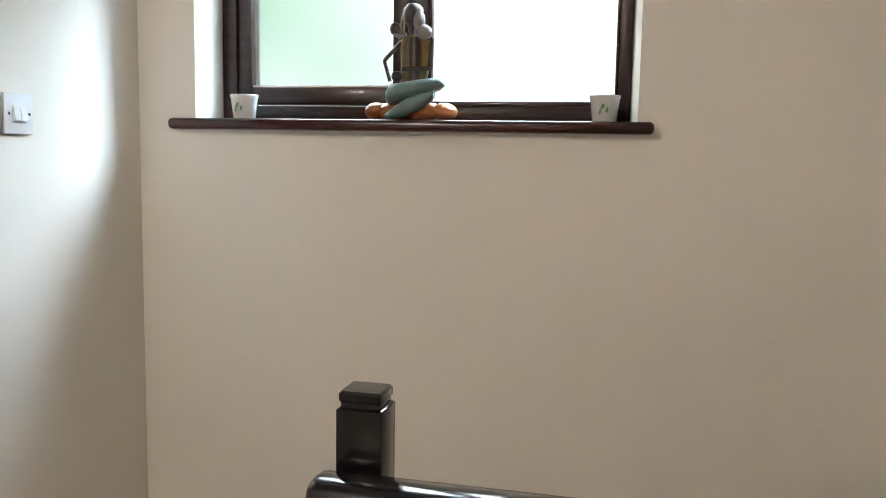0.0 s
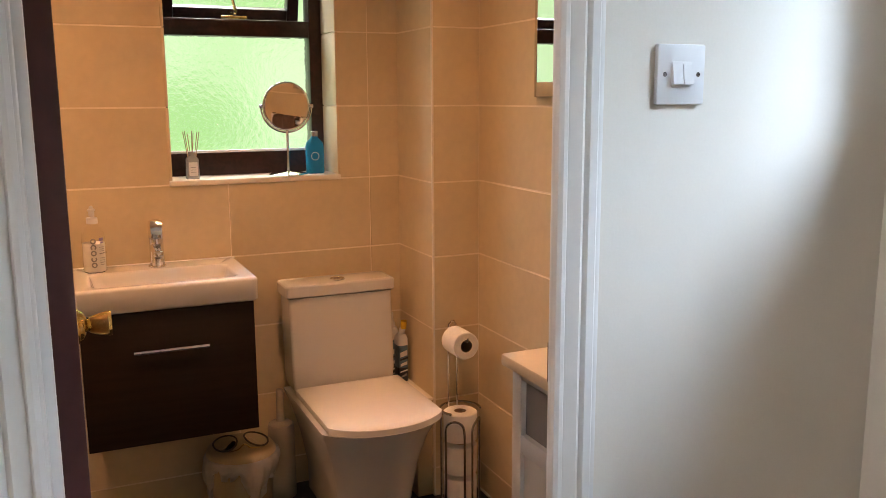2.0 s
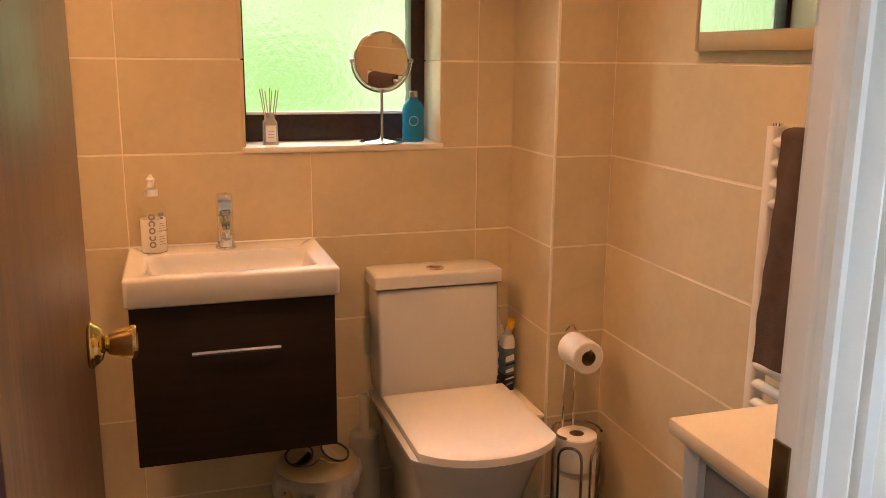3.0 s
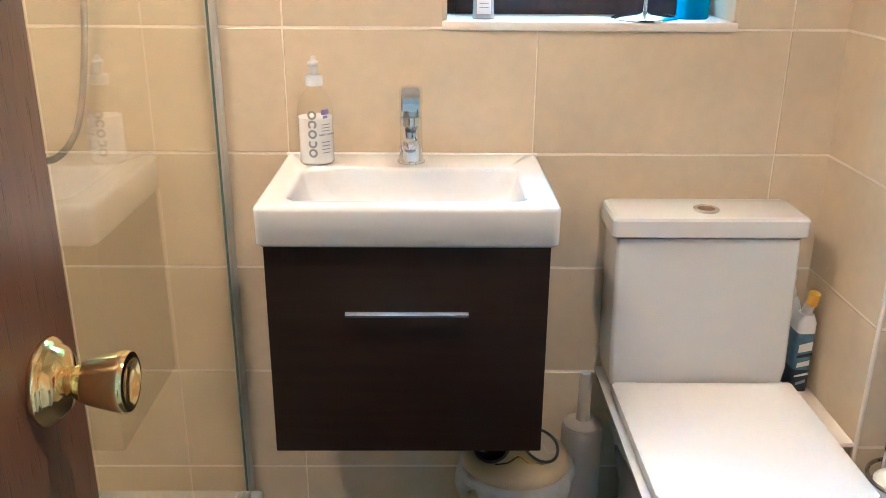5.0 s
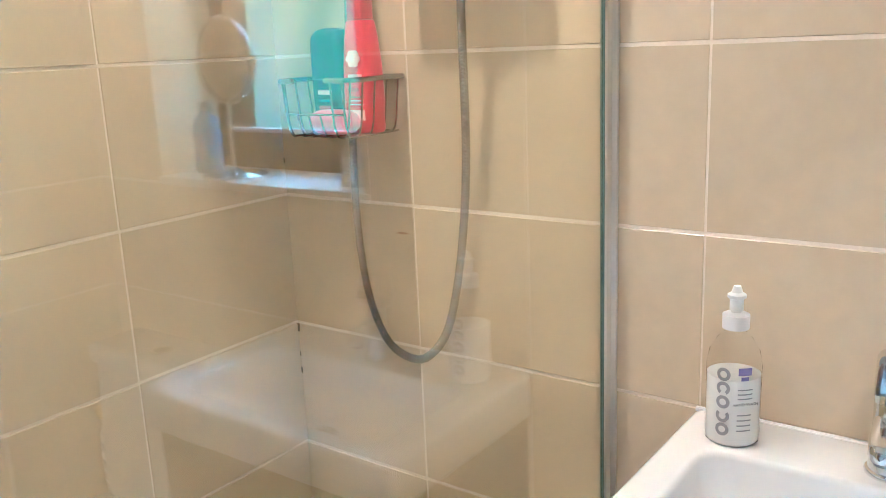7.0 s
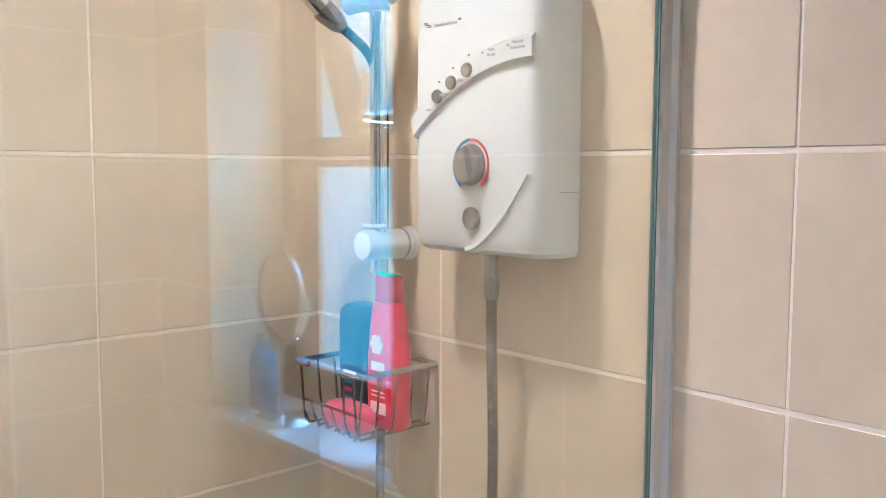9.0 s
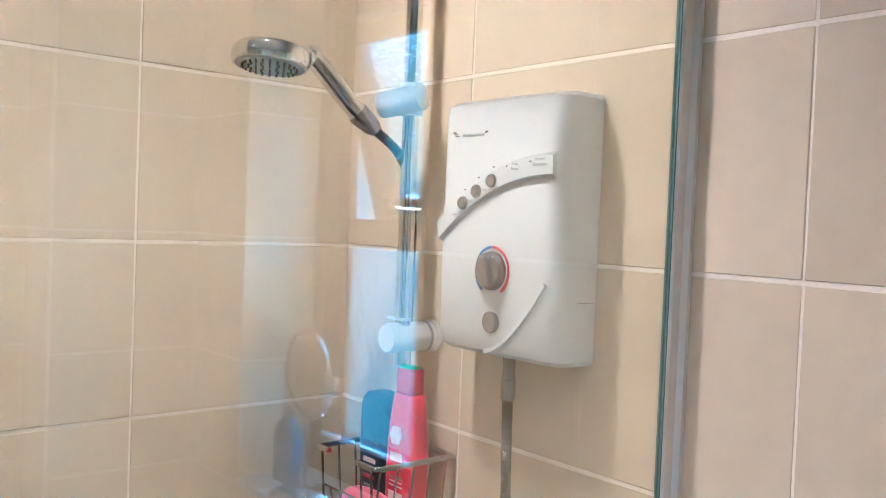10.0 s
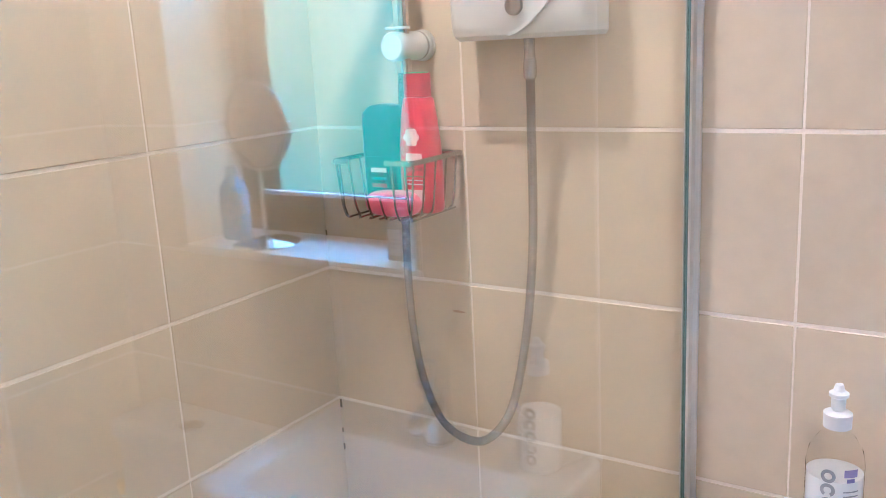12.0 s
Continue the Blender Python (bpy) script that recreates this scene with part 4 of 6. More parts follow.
def waste_bin():
    c = (-2.862, 1.278, 0.0)
    b = thing("waste_bin", c, "round beige swing-lid bin with a loose plastic liner", "bin")
    bm = B()
    lathe(bm, c, [(0.092, 0.0), (0.095, 0.004), (0.108, 0.215)], 36)
    part("body", bm, "bin", b)
    bm = B()
    lathe(bm, c, [(0.112, 0.204), (0.116, 0.210), (0.115, 0.226), (0.108, 0.238), (0.090, 0.246), (0.060, 0.251), (0.0, 0.253)], 36)
    lid = part("lid", bm, "bin", b, angle=60)
    for s in (-1, 1):
        # oval swing flaps, tipped up to each side
        pts = [(c[0] + 0.064 * math.cos(a), c[1] + s * (0.052 + 0.038 * math.sin(a)), 0.256 - 0.007 * math.sin(a) - 0.004 * abs(math.cos(a))) for a in (2 * math.pi * i / 28 for i in range(28))]
        bm = B()
        tube(bm, pts + pts[:1], 0.0032, 8)
        part("rim", bm, "ink_black", lid, "dark flap rim")
        bm = B()
        loft(bm, [[(p[0], p[1], p[2] - 0.004) for p in pts], pts, [(c[0] + (p[0] - c[0]) * 0.6, c[1] + s * 0.052 + (p[1] - c[1] - s * 0.052) * 0.6, p[2] + 0.004) for p in pts]])
        part("flap", bm, "chrome", lid, "shiny silver flap", 60)
    bm = B()
    tube(bm, curve_points([(c[0] + 0.066, c[1] + y, 0.250 + dz) for y, dz in ((-0.050, -0.004), (-0.022, 0.0), (0.0, 0.016), (0.022, 0.0), (0.050, -0.004))], 6), 0.0024, 8)
    part("flap_bar", bm, "brass", lid, "thin curved gilt bar between the flaps")
    bm = B()
    n, rows = 72, 9
    rng = random.Random(5)
    depth = [0.090 + 0.048 * math.sin(3 * 2 * math.pi * i / n + 0.6) + 0.025 * math.sin(7 * 2 * math.pi * i / n) for i in range(n)]
    grid = []
    for k in range(rows + 1):
        t = k / rows
        grid.append([bm.verts.new((c[0] + (0.1160 + 0.014 * math.sin(math.pi * min(1, t * 1.3)) + 0.011 * t * math.sin(19 * i * 2 * math.pi / n + 4 * t) - 0.008 * t) * math.cos(2 * math.pi * i / n),
                                   c[1] + (0.1160 + 0.014 * math.sin(math.pi * min(1, t * 1.3)) + 0.011 * t * math.sin(19 * i * 2 * math.pi / n + 4 * t) - 0.008 * t) * math.sin(2 * math.pi * i / n),
                                   0.218 + 0.006 * math.sin(math.pi * min(1, 2.2 * t)) - t * depth[i])) for i in range(n)])
    for a, d in zip(grid, grid[1:]):
        for i in range(n):
            bm.faces.new((a[i], a[(i + 1) % n], d[(i + 1) % n], d[i]))
    bmesh.ops.solidify(bm, geom=bm.faces[:], thickness=0.0006)
    part("liner", bm, "liner", b, "crumpled translucent bin liner", 60)


def toilet_brush():
    c = (-2.928, 1.432, 0.0)
    b = thing("toilet_brush", c, "white translucent toilet brush holder with its brush", "toilet brush")
    bm = B()
    lathe(bm, c, [(0.045, 0.0), (0.047, 0.003), (0.046, 0.255), (0.044, 0.262), (0.040, 0.262), (0.040, 0.25)], 32)
    part("holder", bm, "brush", b)
    bm = B()
    lathe(bm, c, [(0.043, 0.262), (0.043, 0.268), (0.034, 0.274), (0.016, 0.278), (0.0140, 0.30), (0.0135, 0.385), (0.011, 0.392), (0.0, 0.394)], 28)
    part("handle", bm, "brush", b)


def cleaner(x, y, h, nozzle, tilt):
    b = thing("cleaner_bottle", (x, y, LEDGE), "angled-neck toilet cleaner bottle on the ledge", "bottle", "toilet cleaners")
    bm = B()
    loft(bm, [round_rect(x - 0.026, x + 0.026, y - 0.019, y + 0.019, 0.010, LEDGE), round_rect(x - 0.028, x + 0.028, y - 0.020, y + 0.020, 0.012, 0.382),
              round_rect(x - 0.028, x + 0.028, y - 0.020, y + 0.020, 0.012, LEDGE + h * 0.24)])
    part("base", bm, "navy", b, "dark navy base")
    bm = B()
    loft(bm, [round_rect(x - 0.028, x + 0.028, y - 0.020, y + 0.020, 0.012, LEDGE + h * 0.24), round_rect(x - 0.028, x + 0.028, y - 0.020, y + 0.020, 0.012, LEDGE + h * 0.62)])
    part("label", bm, "blue_label", b, "blue and white label")
    bm = B()
    loft(bm, [round_rect(x - 0.028, x + 0.028, y - 0.020, y + 0.020, 0.012, LEDGE + h * 0.62), round_rect(x - 0.026, x + 0.028, y - 0.019, y + 0.019, 0.010, LEDGE + h * 0.72),
              round_rect(x - 0.012, x + 0.022, y - 0.014, y + 0.014, 0.010, LEDGE + h * 0.80)])
    part("shoulder", bm, "plastic", b, "white shoulder")
    bm = B()
    tube(bm, curve_points([(x + 0.005, y, LEDGE + h * 0.79), (x + 0.010, y - tilt * 0.3, LEDGE + h * 0.86), (x + 0.016, y - tilt, LEDGE + h * 0.93)], 4), 0.011, 14)
    part("neck", bm, "plastic", b, "white neck")
    bm = B()
    tube(bm, [(x + 0.016, y - tilt, LEDGE + h * 0.91), (x + 0.019, y - tilt * 1.05, LEDGE + h * 0.96), (x + 0.022, y - tilt * 1.1, LEDGE + h * 1.03)], 0.0115, 12)
    part("cap", bm, nozzle, b, "yellow cap" if nozzle == "yellow" else "white cap")
    for z, w, d, m in ((0.105, 0.014, 0.022, "label"), (0.086, 0.016, 0.010, "navy"), (0.066, 0.013, 0.014, "label"), (0.040, 0.015, 0.008, "label"), (0.022, 0.010, 0.010, "ink")):
        bm = B()
        prism(bm, [(y - w, z - d / 2), (y + w, z - d / 2 + 0.006), (y + w, z + d / 2 + 0.004), (y - w, z + d / 2 - 0.004)], x + 0.0282, x + 0.0290, "yzx")
        bmesh.ops.translate(bm, verts=bm.verts[:], vec=(0, 0, LEDGE))
        part("print_mark", bm, m, b)


waste_bin()
toilet_brush()
cleaner(-2.922, 1.886, 0.222, "yellow", -0.004)
cleaner(-2.966, 1.868, 0.245, "plastic", 0.012)


def roll(bm, c, axis, r=0.053, h=0.100):
    lathe(bm, c, [(0.021, 0.0), (r - 0.004, 0.0), (r, 0.003), (r, h - 0.003), (r - 0.004, h), (0.021, h)], 36, axis, close=False)


def tissue_roll(c, axis, label, r=0.053):
    t = thing("toilet_roll", c, label, "toilet roll", "toilet rolls on the stand")
    bm = B()
    roll(bm, c, axis, r)
    part("paper", bm, "paper", t)
    bm = B()
    lathe(bm, c, [(0.0205, 0.001), (0.0212, 0.001), (0.0212, 0.099), (0.0205, 0.099), (0.0205, 0.001)], 28, axis, close=False)
    part("core", bm, "card", t, "brown card core")


def roll_stand():
    cx, cy = -2.595, 1.972
    s = thing("toilet_roll_stand", (cx, cy, 0), "chrome wire toilet roll stand holding spare rolls", "toilet roll stand")
    bm = B()
    lathe(bm, (cx, cy, 0), [(0.075, 0.0), (0.076, 0.004), (0.070, 0.008), (0.0, 0.009)], 36)
    part("base", bm, "chrome", s)
    bm = B()
    for dy in (-0.016, 0.016):
        tube(bm, curve_points([(cx - 0.058, cy + dy, 0.008), (cx - 0.060, cy + dy, 0.2), (cx - 0.060, cy + dy, 0.52), (cx - 0.060, cy + dy * 0.9, 0.632)], 6), 0.0035, 8)
    tube(bm, curve_points([(cx - 0.060, cy - 0.015, 0.628), (cx - 0.058, cy, 0.643), (cx - 0.060, cy + 0.015, 0.628)], 5), 0.0035, 8)
    part("post", bm, "chrome", s)
    bm = B()
    tube(bm, curve_points([(cx - 0.060, cy - 0.004, 0.603), (cx - 0.02, cy - 0.004, 0.600), (cx + 0.055, cy - 0.004, 0.600), (cx + 0.066, cy - 0.004, 0.604), (cx + 0.068, cy - 0.004, 0.614)], 6), 0.0035, 8)
    part("arm", bm, "chrome", s)
    for a0 in (-150, -60, 25):
        bm = B()
        tube(bm, curve_points([(cx + 0.066 * math.cos(radians(a0 - 12)), cy + 0.066 * math.sin(radians(a0 - 12)), 0.008)] +
                              [(cx + 0.066 * math.cos(radians(a0 - 12)), cy + 0.066 * math.sin(radians(a0 - 12)), z) for z in (0.1, 0.22, 0.29)] +
                              [(cx + 0.066 * math.cos(radians(a0 + 4)), cy + 0.066 * math.sin(radians(a0 + 4)), 0.318), (cx + 0.066 * math.cos(radians(a0 + 30)), cy + 0.066 * math.sin(radians(a0 + 30)), 0.322),
                               (cx + 0.066 * math.cos(radians(a0 + 46)), cy + 0.066 * math.sin(radians(a0 + 46)), 0.295), (cx + 0.066 * math.cos(radians(a0 + 48)), cy + 0.066 * math.sin(radians(a0 + 48)), 0.2),
                               (cx + 0.066 * math.cos(radians(a0 + 48)), cy + 0.066 * math.sin(radians(a0 + 48)), 0.008)], 5), 0.0040, 8)
        part("wire_loop", bm, "wire", s)
    bm = B()
    tube(bm, [(cx + 0.069 * math.cos(a), cy + 0.069 * math.sin(a), 0.350) for a in (radians(70 + 240 * i / 30) for i in range(31))], 0.0040, 8)
    part("ring", bm, "wire", s)
    for k in range(3):
        tissue_roll((cx, cy, 0.010 + 0.116 * k), (0, 0, 1), "white toilet roll stacked in the wire stand", 0.057)
    tissue_roll((cx - 0.042, cy - 0.004, 0.584), (1, 0, 0), "white toilet roll in use on the stand's arm", 0.046)


roll_stand()


# ---- bathroom: mirror, towel radiator, cabinet ----
def wall_mirror():
    m = thing("wall_mirror", (-2.0, YR, 1.39), "rectangular wall mirror in a narrow beige frame", "mirror")
    x0, x1, z0, z1 = -2.300, -1.72, 1.392, 2.08
    for d in ((x0, x0 + 0.014, z0, z1), (x1 - 0.014, x1, z0, z1), (x0 + 0.014, x1 - 0.014, z0, z0 + 0.042), (x0 + 0.014, x1 - 0.014, z1 - 0.03, z1)):
        bm = B()
        box(bm, d[0], d[1], YR - 0.018, YR, d[2], d[3], 0.003)
        part("frame_rail", bm, "mirror_frame", m, "beige painted frame")
    bm = B()
    box(bm, x0 + 0.014, x1 - 0.014, YR - 0.016, YR - 0.002, z0 + 0.042, z1 - 0.03)
    part("mirror_glass", bm, "mirror", m, "silvered mirror glass")


def towel_radiator():
    r = thing("towel_radiator", (-1.72, 2.04, 0.45), "white ladder towel radiator on the wall", "towel radiator")
    for x in (-1.945, -1.515):
        bm = B()
        loft(bm, [round_rect(x - 0.017, x + 0.017, 2.018, 2.052, 0.012, z) for z in (0.45, 1.250)])
        part("upright", bm, "radiator", r)
        for z in (0.50, 1.20):
            bm = B()
            rod(bm, (x, 2.045, z), (x, YR - 0.001, z), 0.010)
            part("bracket", bm, "radiator", r)
        bm = B()
        lathe(bm, (x, 2.035, 1.250), [(0.010, 0.0), (0.010, 0.006), (0.0, 0.007)], 14)
        part("bleed_cap", bm, "chrome", r)
    for z in (1.221, 1.181, 1.141, 1.101, 0.978, 0.938, 0.898, 0.773, 0.733, 0.693, 0.57, 0.53, 0.49):
        bm = B()
        rod(bm, (-1.935, 2.030, z), (-1.525, 2.030, z), 0.011, 14)
        part("bar", bm, "radiator", r)


def towel():
    bm = B()
    x0, x1, n, rows = -1.895, -1.60, 30, 46
    prof = [(2.060, 0.92)] + [(2.060, 0.92 + 0.31 * i / 12) for i in range(1, 13)] + [(2.030 + 0.030 * math.cos(a), 1.232 + 0.020 * math.sin(a)) for a in (math.pi * i / 8 for i in range(1, 8))] + [(2.000 - 0.004 * i / 20, 1.232 - 0.44 * i / 22) for i in range(23)]
    grid = []
    for k, (y, z) in enumerate(prof):
        row = []
        for i in range(n + 1):
            u = i / n
            sag = 0.004 * math.sin(u * 9 + k * 0.09) + 0.003 * math.sin(u * 23 + k * 0.3)
            skew = -0.02 * (1.232 - z) * (1 if y < 2.03 else 0)
            row.append(bm.verts.new((x0 + (x1 - x0) * u + skew + 0.002 * math.sin(k * 1.3 + i), y + sag * (1 if k > 15 else 0.2), z + 0.004 * math.sin(u * 7) * (k / 40))))
        grid.append(row)
    for a, b in zip(grid, grid[1:]):
        for i in range(n):
            bm.faces.new((a[i], a[i + 1], b[i + 1], b[i]))
    bmesh.ops.recalc_face_normals(bm, faces=bm.faces[:])
    bmesh.ops.solidify(bm, geom=bm.faces[:], thickness=0.009)
    solo("towel", bm, "towel", "dark brown cotton towel hung over the white radiator", "towel", angle=60)


def cabinet():
    c = thing("bathroom_cabinet", (-1.355, 1.80, 0), "pale grey painted cabinet with a cream top", "cabinet")
    x0, x1, y0, y1 = -1.476, -1.225, 1.556, 2.075
    boxed("top", (x0 - 0.016, x1 + 0.006, y0 - 0.018, y1 + 0.005, 0.880, 0.904), "cab_top", c, 0.005, "cream top with rounded edge")
    boxed("body", (x0 + 0.008, x1, y0 + 0.012, y1, 0.05, 0.879), "cab_panel", c, 0.001, "grey recessed panels")
    for d in ((x0, x0 + 0.034), (x1 - 0.030, x1 + 0.001)):
        boxed("stile", (d[0], d[1], y0, y0 + 0.03, 0.0, 0.879), "cab_body", c, 0.002)
    for z0, z1 in ((0.862, 0.879), (0.715, 0.752), (0.44, 0.475), (0.05, 0.10)):
        boxed("rail", (x0 + 0.034, x1 - 0.030, y0, y0 + 0.02, z0, z1), "cab_body", c, 0.002)
    boxed("panel", (x0 + 0.034, x1 - 0.030, y0 + 0.008, y0 + 0.014, 0.475, 0.715), "cab_body", c, 0.001, "pale grey panel")
    boxed("panel", (x0 + 0.034, x1 - 0.030, y0 + 0.008, y0 + 0.014, 0.10, 0.44), "cab_body", c, 0.001, "pale grey panel")
    for k, (z0, z1) in enumerate(((0.62, 0.86), (0.34, 0.61), (0.07, 0.33))):
        boxed("drawer", (x0 - 0.010, x0 + 0.008, y0 + 0.035, y1 - 0.02, z0, z1), "cab_body", c, 0.003)


wall_mirror()
towel_radiator()
towel()
cabinet()


# ---- bathroom: things on the window sill ----
def vanity_mirror():
    x, y, z = -3.055, 1.524, BWZ0 + 0.014
    m = thing("shaving_mirror", (x, y, z), "round chrome pedestal shaving mirror on the window sill", "shaving mirror")
    bm = B()
    lathe(bm, (x, y, z), [(0.066, 0.0), (0.067, 0.003), (0.060, 0.007), (0.020, 0.011), (0.008, 0.016), (0.0, 0.016)], 40)
    part("base", bm, "chrome", m)
    bm = B()
    rod(bm, (x, y, z + 0.012), (x, y, z + 0.155), 0.0048, 14)
    part("stem", bm, "chrome", m)
    n = Vector((1.0, 0.06, -0.02)).normalized()
    c = Vector((x, y, z + 0.238))
    bm = B()
    lathe(bm, c - n * 0.006, [(0.074, 0.0), (0.083, 0.001), (0.085, 0.006), (0.083, 0.011), (0.078, 0.0125)], 48, n, close=False)
    lathe(bm, c - n * 0.006, [(0.0, 0.0), (0.0775, 0.0005)], 48, n, close=False)
    part("rim", bm, "chrome", m, "chrome rim", 60)
    bm = B()
    lathe(bm, c + n * 0.003, [(0.0, 0.0012), (0.079, 0.001), (0.079, 0.0)], 48, n, close=False)
    part("mirror_glass", bm, "mirror", m, "round mirror glass")
    bm = B()
    tube(bm, [c + 0.089 * (Vector((0, -1, 0)) * math.cos(a) + Vector((0, 0, -1)) * math.sin(a)) for a in (math.pi * i / 24 for i in range(25))], 0.0036, 8)
    rod(bm, c + Vector((0, -0.095, 0)), c + Vector((0, -0.082, 0)), 0.006, 10)
    rod(bm, c + Vector((0, 0.095, 0)), c + Vector((0, 0.082, 0)), 0.006, 10)
    part("yoke", bm, "chrome", m)


def blue_bottle():
    x, y, z = -3.075, 1.626, BWZ0 + 0.014
    b = thing("blue_bottle", (x, y, z), "bottle of bright blue mouthwash on the window sill", "bottle")
    bm = B()
    loft(bm, [[(x + (p[0] - x) * s, y + (p[1] - y) * s, z + h) for p in round_rect(x - 0.02, x + 0.02, y - 0.033, y + 0.033, 0.018, 0)]
              for h, s in ((0, 0.9), (0.004, 1), (0.095, 1), (0.108, 0.9), (0.118, 0.66), (0.125, 0.42), (0.132, 0.36))])
    body = part("body", bm, "blue_liquid", b, angle=50)
    bm = B()
    lathe(bm, (x, y, z + 0.131), [(0.0125, 0.0), (0.0125, 0.017), (0.011, 0.019), (0.0, 0.019)], 24)
    part("cap", bm, "silver_plastic", b, "silver cap")
    bm = B()
    lathe(bm, (x + 0.0203, y - 0.004, z + 0.062), [(0.013, 0.0), (0.0145, 0.0), (0.0145, 0.0005), (0.013, 0.0005), (0.013, 0.0)], 28, (1, 0, 0), close=False)
    part("print_mark", bm, "label", body)


def reed_diffuser():
    x, y, z = -3.06, 1.198, BWZ0 + 0.014
    d = thing("reed_diffuser", (x, y, z), "square glass reed diffuser with pale reeds", "reed diffuser")
    bm = B()
    loft(bm, [round_rect(x - 0.021, x + 0.021, y - 0.021, y + 0.021, 0.006, z), round_rect(x - 0.020, x + 0.020, y - 0.019, y + 0.019, 0.006, z + 0.066),
              round_rect(x - 0.013, x + 0.013, y - 0.012, y + 0.012, 0.009, z + 0.076), round_rect(x - 0.013, x + 0.013, y - 0.012, y + 0.012, 0.009, z + 0.090)])
    g = part("bottle", bm, "brush", d)
    g.visible_shadow = False
    bm = B()
    box(bm, x - 0.018, x + 0.018, y - 0.017, y + 0.017, z + 0.004, z + 0.030, 0.004)
    part("oil", bm, "oil", d)
    boxed("label", (x + 0.0208, x + 0.0216, y - 0.014, y + 0.014, z + 0.010, z + 0.056), "label", d)
    for k in range(3):
        boxed("print_mark", (x + 0.0216, x + 0.0220, y - 0.009, y + 0.009, z + 0.022 + 0.008 * k, z + 0.0232 + 0.008 * k), "ink", d)
    rng = random.Random(3)
    for k in range(7):
        a = rng.uniform(0, 6.28)
        bm = B()
        rod(bm, (x - 0.004 * math.cos(a), y - 0.004 * math.sin(a), z + 0.01), (x + 0.026 * math.cos(a), y + (-0.026 + 0.0085 * k), z + 0.155 + rng.uniform(-0.006, 0.008)), 0.0014, 6)
        part("reed", bm, "reed", d)


vanity_mirror()
blue_bottle()
reed_diffuser()


# ---- shower ----
def shower_tray():
    t = thing("shower_tray", (-2.45, 0.34, 0), "white shower tray with a raised rim", "shower tray")
    bm = B()
    loft(bm, [round_rect(XW + 0.002, -1.93, 0.002, 0.695, 0.01, 0.0), round_rect(XW + 0.002, -1.93, 0.002, 0.695, 0.01, 0.036), round_rect(XW + 0.006, -1.934, 0.006, 0.691, 0.01, 0.04),
              round_rect(XW + 0.05, -1.98, 0.05, 0.645, 0.04, 0.04), round_rect(XW + 0.07, -2.0, 0.07, 0.625, 0.05, 0.022), round_rect(-2.6, -2.3, 0.25, 0.45, 0.05, 0.018)])
    part("tray", bm, "tray", t, angle=40)
    bm = B()
    lathe(bm, (-2.45, 0.34, 0.018), [(0.045, 0.0), (0.045, 0.004), (0.035, 0.006), (0.0, 0.006)], 28)
    part("waste", bm, "chrome", t, "chrome waste")


def shower_screen():
    s = thing("shower_screen", (-2.5, 0.66, 0.04), "clear glass shower screen in a satin aluminium wall channel", "shower screen")
    bm = B()
    box(bm, XW + 0.027, -1.985, 0.6555, 0.6635, 0.05, 2.0)
    g = part("glass", bm, ["glass", "glass_edge"], s)
    g.visible_shadow = False
    for p in g.data.polygons:
        if p.normal.x > 0.9:
            p.material_index = 1
    bm = B()
    prism(bm, [(XW, 0.651), (XW + 0.022, 0.651), (XW + 0.025, 0.654), (XW + 0.025, 0.665), (XW + 0.022, 0.668), (XW + 0.010, 0.669), (XW + 0.006, 0.675), (XW, 0.675)], 0.042, 2.0)
    part("wall_channel", bm, "channel", s, angle=25)
    bm = B()
    box(bm, XW + 0.025, XW + 0.027, 0.6535, 0.6655, 0.05, 2.0)
    part("seal", bm, "seal", s, "grey green seal")
    bm = B()
    box(bm, -2.97, -1.985, 0.648, 0.672, 0.0405, 0.058, 0.003)
    part("bottom_channel", bm, "satin", s)


